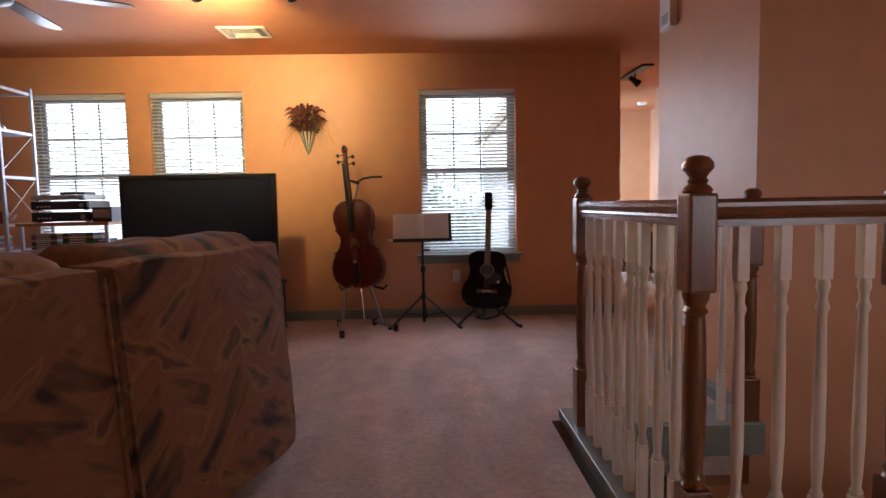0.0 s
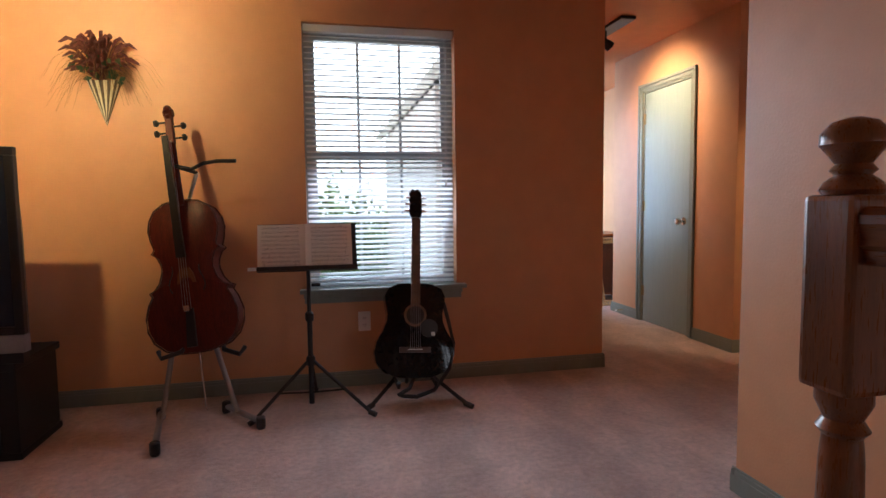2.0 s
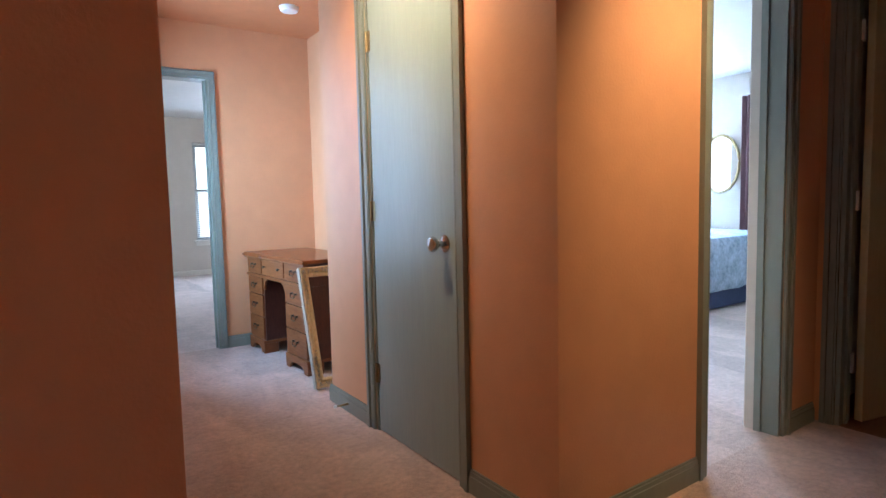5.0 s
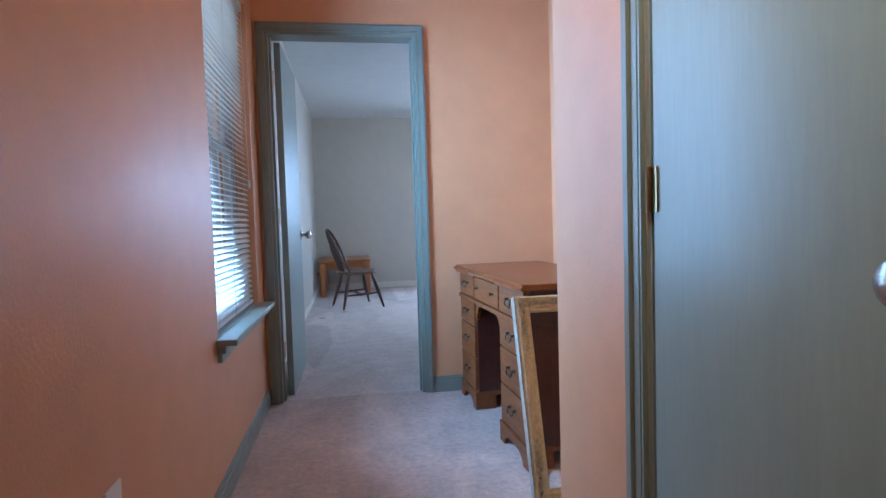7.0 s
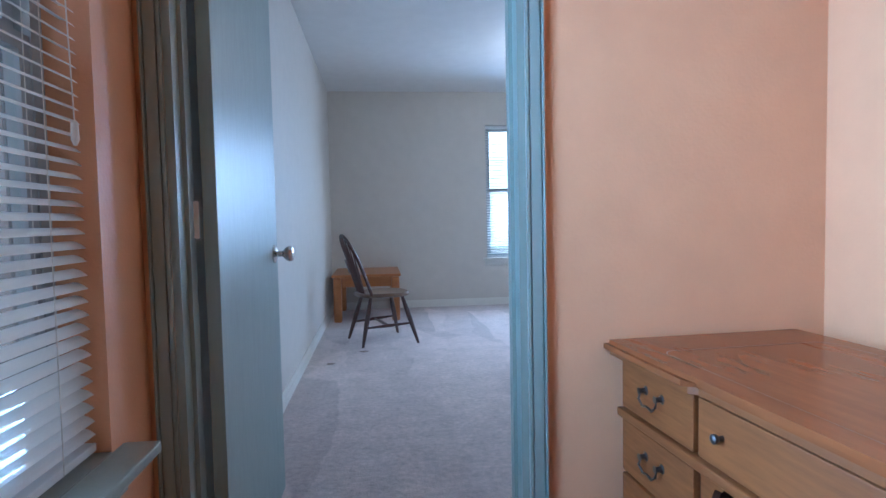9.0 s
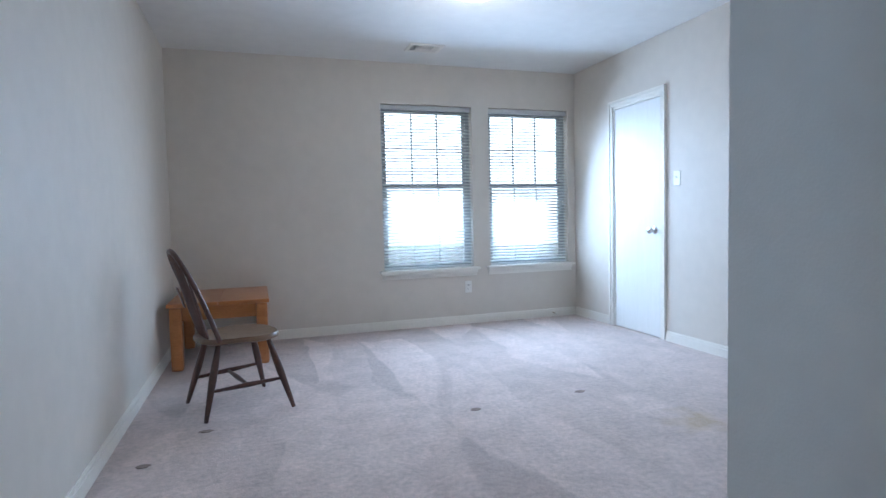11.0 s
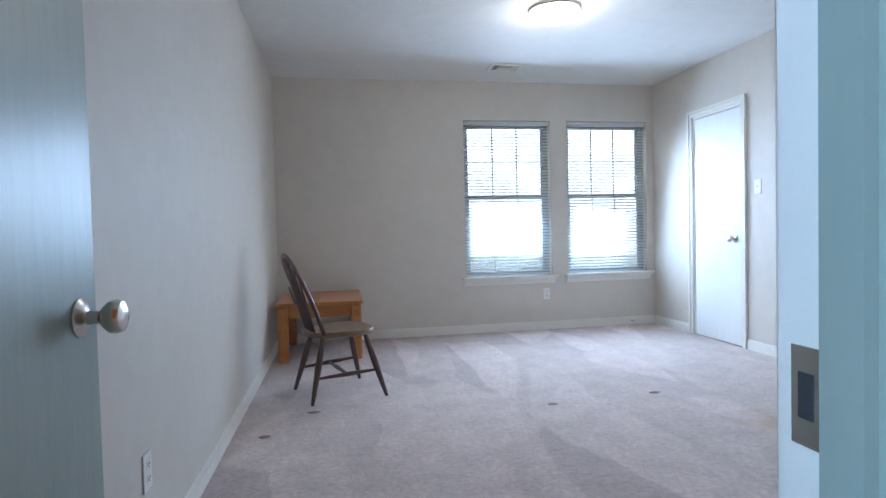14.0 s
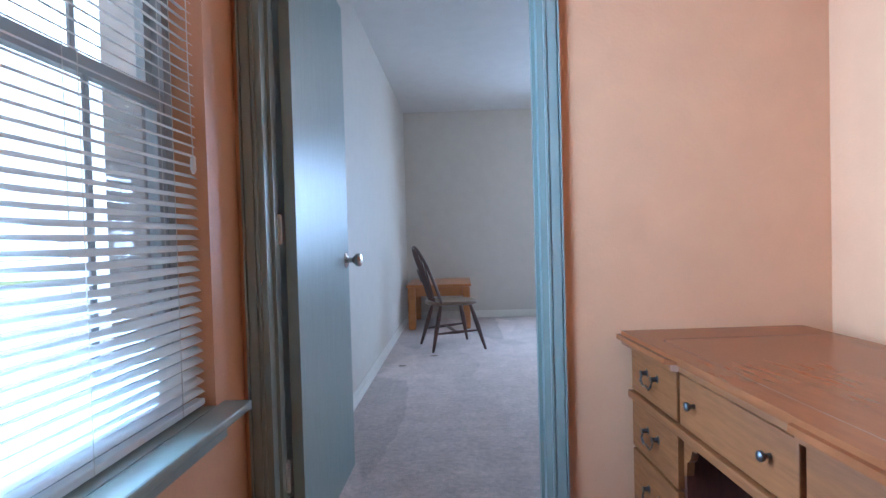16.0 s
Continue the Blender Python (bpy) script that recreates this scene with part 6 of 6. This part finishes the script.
mids = []
for side in (False, True):
    p, q = along((False, side), 0.38), along((True, side), 0.42)
    m = (p + q) / 2
    mids.append(m)
    part("stretcher", tube(bmesh.new(), [p, p + (q - p) * 0.25, m, p + (q - p) * 0.75, q], [0.008, 0.011, 0.015, 0.011, 0.008], 10), WALNUT, chair, smooth=True)
p, q = mids
part("cross_stretcher", tube(bmesh.new(), [p, p + (q - p) * 0.25, (p + q) / 2, p + (q - p) * 0.75, q], [0.008, 0.011, 0.015, 0.011, 0.008], 10), WALNUT, chair, smooth=True)
hoop = []
for k in range(25):
    a = math.pi * k / 24
    y = -0.195 * math.cos(a) * (1 - 0.10 * (1 - math.sin(a)))
    z = 0.415 + 0.50 * math.sin(a) ** 0.62
    hoop.append(Vector((-0.135 - 0.045 * math.sin(a) - (z - 0.415) * 0.30, y, z)))
part("hoop", tube(bmesh.new(), hoop, 0.0135, 10), WALNUT, chair, "steam-bent hoop", True)
for k in range(7):
    y = -0.132 + 0.044 * k
    low = Vector((-0.175, y * 0.8, 0.415))
    best = min(hoop[3:-3], key=lambda h: abs(h.y - y * 1.05))
    high = Vector((best.x, y * 1.05, best.z))
    part("spindle", tube(bmesh.new(), [low, low + (high - low) * 0.4, high], [0.0065, 0.0085, 0.005], 8), WALNUT, chair, smooth=True)
part("splat", boxed(-0.004, 0.004, -0.02, 0.02, 0, 0.12, bevel=0.002), WALNUT, chair).matrix_basis = pose(-0.268, 0.0, 0.60, 0, -18)

tb = thing("pine_table", pose(2.405, 13.60, 0), "small low orange pine table with rounded legs", "table")
for x0, x1 in ((-0.355, -0.012), (-0.009, 0.345)):
    part("tabletop_half", boxed(x0, x1, -0.44, 0.44, 0.462, 0.490, bevel=0.006), PINE, tb)
bm = boxed(-0.31, 0.30, -0.395, -0.372, 0.36, 0.462)
box(bm, -0.31, 0.30, 0.372, 0.395, 0.36, 0.462)
box(bm, -0.315, -0.292, -0.39, 0.39, 0.36, 0.462)
box(bm, 0.285, 0.308, -0.39, 0.39, 0.36, 0.462)
part("apron", bm, PINE, tb)
for x in (-0.30, 0.29):
    for y in (-0.385, 0.385):
        part("leg", boxed(x - 0.042, x + 0.042, y - 0.042, y + 0.042, 0, 0.462, bevel=0.022), PINE, tb)
for k, (x, y) in enumerate(((3.796, 11.65), (4.49, 11.71), (2.40, 11.85), (2.17, 11.50))):
    dn = thing("carpet_dent", pose(x, y, 0.0), "small dark furniture dent in the carpet", "carpet dent", "furniture dents in the carpet")
    bm = lathe(bmesh.new(), [(0.030, 0.0005), (0.026, 0.004), (0.012, 0.0045), (0.003, 0.002)], (0, 0, 0), 14)
    for v in bm.verts:
        v.co.x *= 1.0 + 0.35 * math.sin(3 * v.co.y * 100 + k)
        v.co.y *= 0.7
    part("pressed_tuft", bm, material("pressed carpet pile", (0.36, 0.28, 0.24), 0.95, vary=0.3, scale=40, fine=200, bump=0.8, bump_scale=200), dn, smooth=True)

# ---- bedroom beyond the hall ----
bed = thing("bed", pose(8.15, 7.10, 0, 0, 0, 90), "made bed with a pale blue quilt and navy skirt", "bed")
part("skirt", boxed(0.03, 1.90, 0.03, 1.45, 0.02, 0.34), NAVY, bed, "navy blue bed skirt")
part("mattress", cushion(bmesh.new(), 0.0, 1.90, 0.0, 1.48, 0.15, 0.72, 0.10, 0, 0.02, 2), BED_BLUE, bed, "pale blue patterned quilt", True)
part("pillow", cushion(bmesh.new(), 1.45, 1.88, 0.08, 0.68, 0.70, 0.84, 0.06, 0, 0.015, 8), PAPER, bed, smooth=True)
part("headboard", boxed(1.90, 1.945, -0.03, 1.52, 0.0, 0.98, bevel=0.01), WALNUT, bed)
for y0, y1 in ((7.12, 7.48), (8.02, 8.24), (9.06, 9.30)):
    cu = thing("curtain", pose(8.12, y0, 0), "long mauve curtain hanging beside a window", "curtain", "bedroom curtains")
    bm = bmesh.new()
    n = 40
    rows = [[bm.verts.new((0.035 * math.sin(k * 0.9) * (1.0 if z < 1 else 0.7), (y1 - y0) * k / n, z)) for k in range(n + 1)] for z in (0.06, 1.1, 2.16)]
    rear = [[bm.verts.new(v.co + Vector((0.006, 0, 0))) for v in r] for r in rows]
    for grid in (rows, rear):
        for a, b in zip(grid, grid[1:]):
            for k in range(n):
                bm.faces.new((a[k], a[k + 1], b[k + 1], b[k]))
    part("cloth", bm, MAUVE, cu, smooth=True)
mi = thing("oval_mirror", pose(8.195, 7.76, 1.45), "round wall mirror in a thin gilt frame", "mirror")
part("frame", tube(bmesh.new(), [(-0.02, 0.22 * math.cos(math.tau * k / 40), 0.32 * math.sin(math.tau * k / 40)) for k in range(40)], 0.016, 8, True), BRASS, mi, "thin gilt rim", True)
bm = bmesh.new()
slab(bm, [(0.215 * math.cos(math.tau * k / 40), 0.315 * math.sin(math.tau * k / 40)) for k in range(40)], 0.0, 0.006, Matrix.Translation((-0.015, 0, 0)) @ Matrix(((0, 0, 1, 0), (1, 0, 0, 0), (0, 1, 0, 0), (0, 0, 0, 1))))
part("glass", bm, MIRROR, mi)

# ---- outdoors ----
structure("ground", boxed(-260, 260, -260, 320, -3.4, -3.2), GRASS, "green lawn around the house", "ground")
# Added ground, one concrete in two tones: darkened below the back room windows
DARK_GROUND = material("darkened concrete ground", (0.19, 0.185, 0.175), 0.9, vary=0.12, scale=0.5, fine=6)
structure("pavement", boxed(2.4, 60, 16.0, 85, -3.2, -3.18), DARK_GROUND, "added ground, darkened to dim the room windows", "pavement")
# brightened on the hall side, so the blind looks lit from below
BRIGHT_GROUND = material("brightened concrete ground", (0.46, 0.45, 0.43), 0.9, vary=0.1, scale=0.5, fine=6)
structure("bright_ground_side", boxed(-60, 1.7, 5.8, 70.0, -3.2, -3.18), BRIGHT_GROUND, "added ground, brightened to light the hall blind", "pavement")
ext = bmesh.new()
box(ext, -4.55, 0.6, -2.55, 5.46, -3.2, -0.31)
structure("wall_lower_storey", ext, SIDING, "lower storey of the house", "wall")


wall("wall_wing_hall", "x", 1.858, -0.10, 5.47, 8.78, -3.2, 2.52, SIDING, [(7.62, 8.51, ZW0, ZW1)], "pale brick outside of the wing")
wall("wall_wing_room", "x", 1.868, -0.21, 8.782, 14.24, -3.2, 2.52, SIDING, (), "pale brick outside of the wing")
ext = bmesh.new()
v = [ext.verts.new(p) for p in ((1.46, 5.48, 2.66), (6.5, 5.48, 2.66), (6.5, 14.75, 2.66), (1.46, 14.75, 2.66), (3.98, 8.0, 4.1), (3.98, 12.2, 4.1))]
for q in ((0, 1, 4), (1, 2, 5, 4), (2, 3, 5), (3, 0, 4, 5), (3, 2, 1, 0)):
    ext.faces.new([v[i] for i in q])
structure("roof_wing", ext, ROOF, "grey shingle roof over the wing", "roof")
structure("trim_wing_eave", boxed(1.46, 1.63, 5.48, 14.70, 2.53, 2.658), WHITE_TRIM, "pale boxed eave of the wing", "trim")


def house(m, w, d, hgt, roof_h):
    ob = thing("neighbour_house", m, "pale brick house with a grey shingle roof", "house", "neighbouring houses")
    part("wall", boxed(-w / 2, w / 2, 0, d, 0, hgt), SIDING, ob)
    bm = bmesh.new()
    v = [bm.verts.new(p) for p in ((-w / 2 - 0.4, -0.4, hgt - 0.1), (w / 2 + 0.4, -0.4, hgt - 0.1), (w / 2 + 0.4, d + 0.4, hgt - 0.1), (-w / 2 - 0.4, d + 0.4, hgt - 0.1), (-w / 2 + w * 0.32, d / 2, hgt + roof_h), (w / 2 - w * 0.32, d / 2, hgt + roof_h))]
    for f in ((0, 1, 5, 4), (1, 2, 5), (2, 3, 4, 5), (3, 0, 4), (3, 2, 1, 0)):
        bm.faces.new([v[i] for i in f])
    part("roof", bm, ROOF, ob)
    for x in (-w * 0.3, 0, w * 0.3):
        wn_ = part("window", boxed(x - 0.5, x + 0.5, -0.04, 0.0, hgt - 1.9, hgt - 0.6), VINYL, ob)
        part("pane", boxed(x - 0.44, x + 0.44, -0.05, -0.041, hgt - 1.84, hgt - 0.66), SCREEN, wn_)


house(pose(-3.0, 34, -3.2), 10, 9, 2.8, 2.2)
# added glowing cylinder all round, standing in for bright sky outside the windows
SKY_GLOW = glowing("glowing sky stand-in", (0.93, 0.97, 1.0), 1.9)
SKY_GLOW.node_tree.nodes["Principled BSDF"].inputs["Base Color"].default_value = (0.05, 0.05, 0.05, 1)
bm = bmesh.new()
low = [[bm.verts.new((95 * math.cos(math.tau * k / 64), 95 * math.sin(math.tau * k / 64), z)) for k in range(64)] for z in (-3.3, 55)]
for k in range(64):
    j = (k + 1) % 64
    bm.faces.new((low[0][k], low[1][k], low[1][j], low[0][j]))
structure("backdrop", bm, SKY_GLOW, "glowing cylinder standing in for the bright sky", "backdrop")


def tree(x, y, hgt, spread, seed):
    rnd = random.Random(seed)
    ob = thing("tree", pose(x, y, -3.2), "leafy green tree behind the house", "tree", "garden trees")
    bm = tube(bmesh.new(), [(0, 0, 0), (0.05, 0.02, hgt * 0.3), (0.0, 0.08, hgt * 0.6), (0.03, 0.0, hgt * 0.9)], [0.16, 0.12, 0.08, 0.03], 10)
    tips = []
    for k in range(12):
        a, z = rnd.uniform(0, 6.28), rnd.uniform(0.35, 0.85) * hgt
        r = spread * rnd.uniform(0.4, 0.9) * (1.15 - z / hgt * 0.6)
        tip = Vector((r * math.cos(a), r * math.sin(a), z + rnd.uniform(0.2, 0.8)))
        tube(bm, [(0, 0, z * 0.85), tip * 0.5 + Vector((0, 0, z * 0.45)), tip], [0.05, 0.03, 0.012], 6)
        tips.append(tip)
    part("trunk", bm, BARK, ob, smooth=True)
    verts, faces = [], []
    for k in range(2600):
        c = tips[k % 12] + Vector((rnd.gauss(0, 0.42), rnd.gauss(0, 0.42), rnd.gauss(0, 0.38)))
        d = Vector((rnd.gauss(0, 1), rnd.gauss(0, 1), rnd.gauss(0, 1))).normalized()
        s = d.cross(Vector((rnd.gauss(0, 1), rnd.gauss(0, 1), rnd.gauss(0, 1)))).normalized()
        n0 = len(verts)
        verts += [c - d * 0.09, c + s * 0.045, c + d * 0.09, c - s * 0.045]
        faces.append((n0, n0 + 1, n0 + 2, n0 + 3))
    data = bpy.data.meshes.new("crown")
    data.from_pydata(verts, [], faces)
    data.materials.append(FOLIAGE)
    part("crown", data, FOLIAGE, ob)


for k, (x, y, hgt, sp) in enumerate(((0.5, 14.0, 4.2, 0.9), (1.0, 17.5, 4.4, 1.1))):
    tree(x, y, hgt, sp, k + 3)
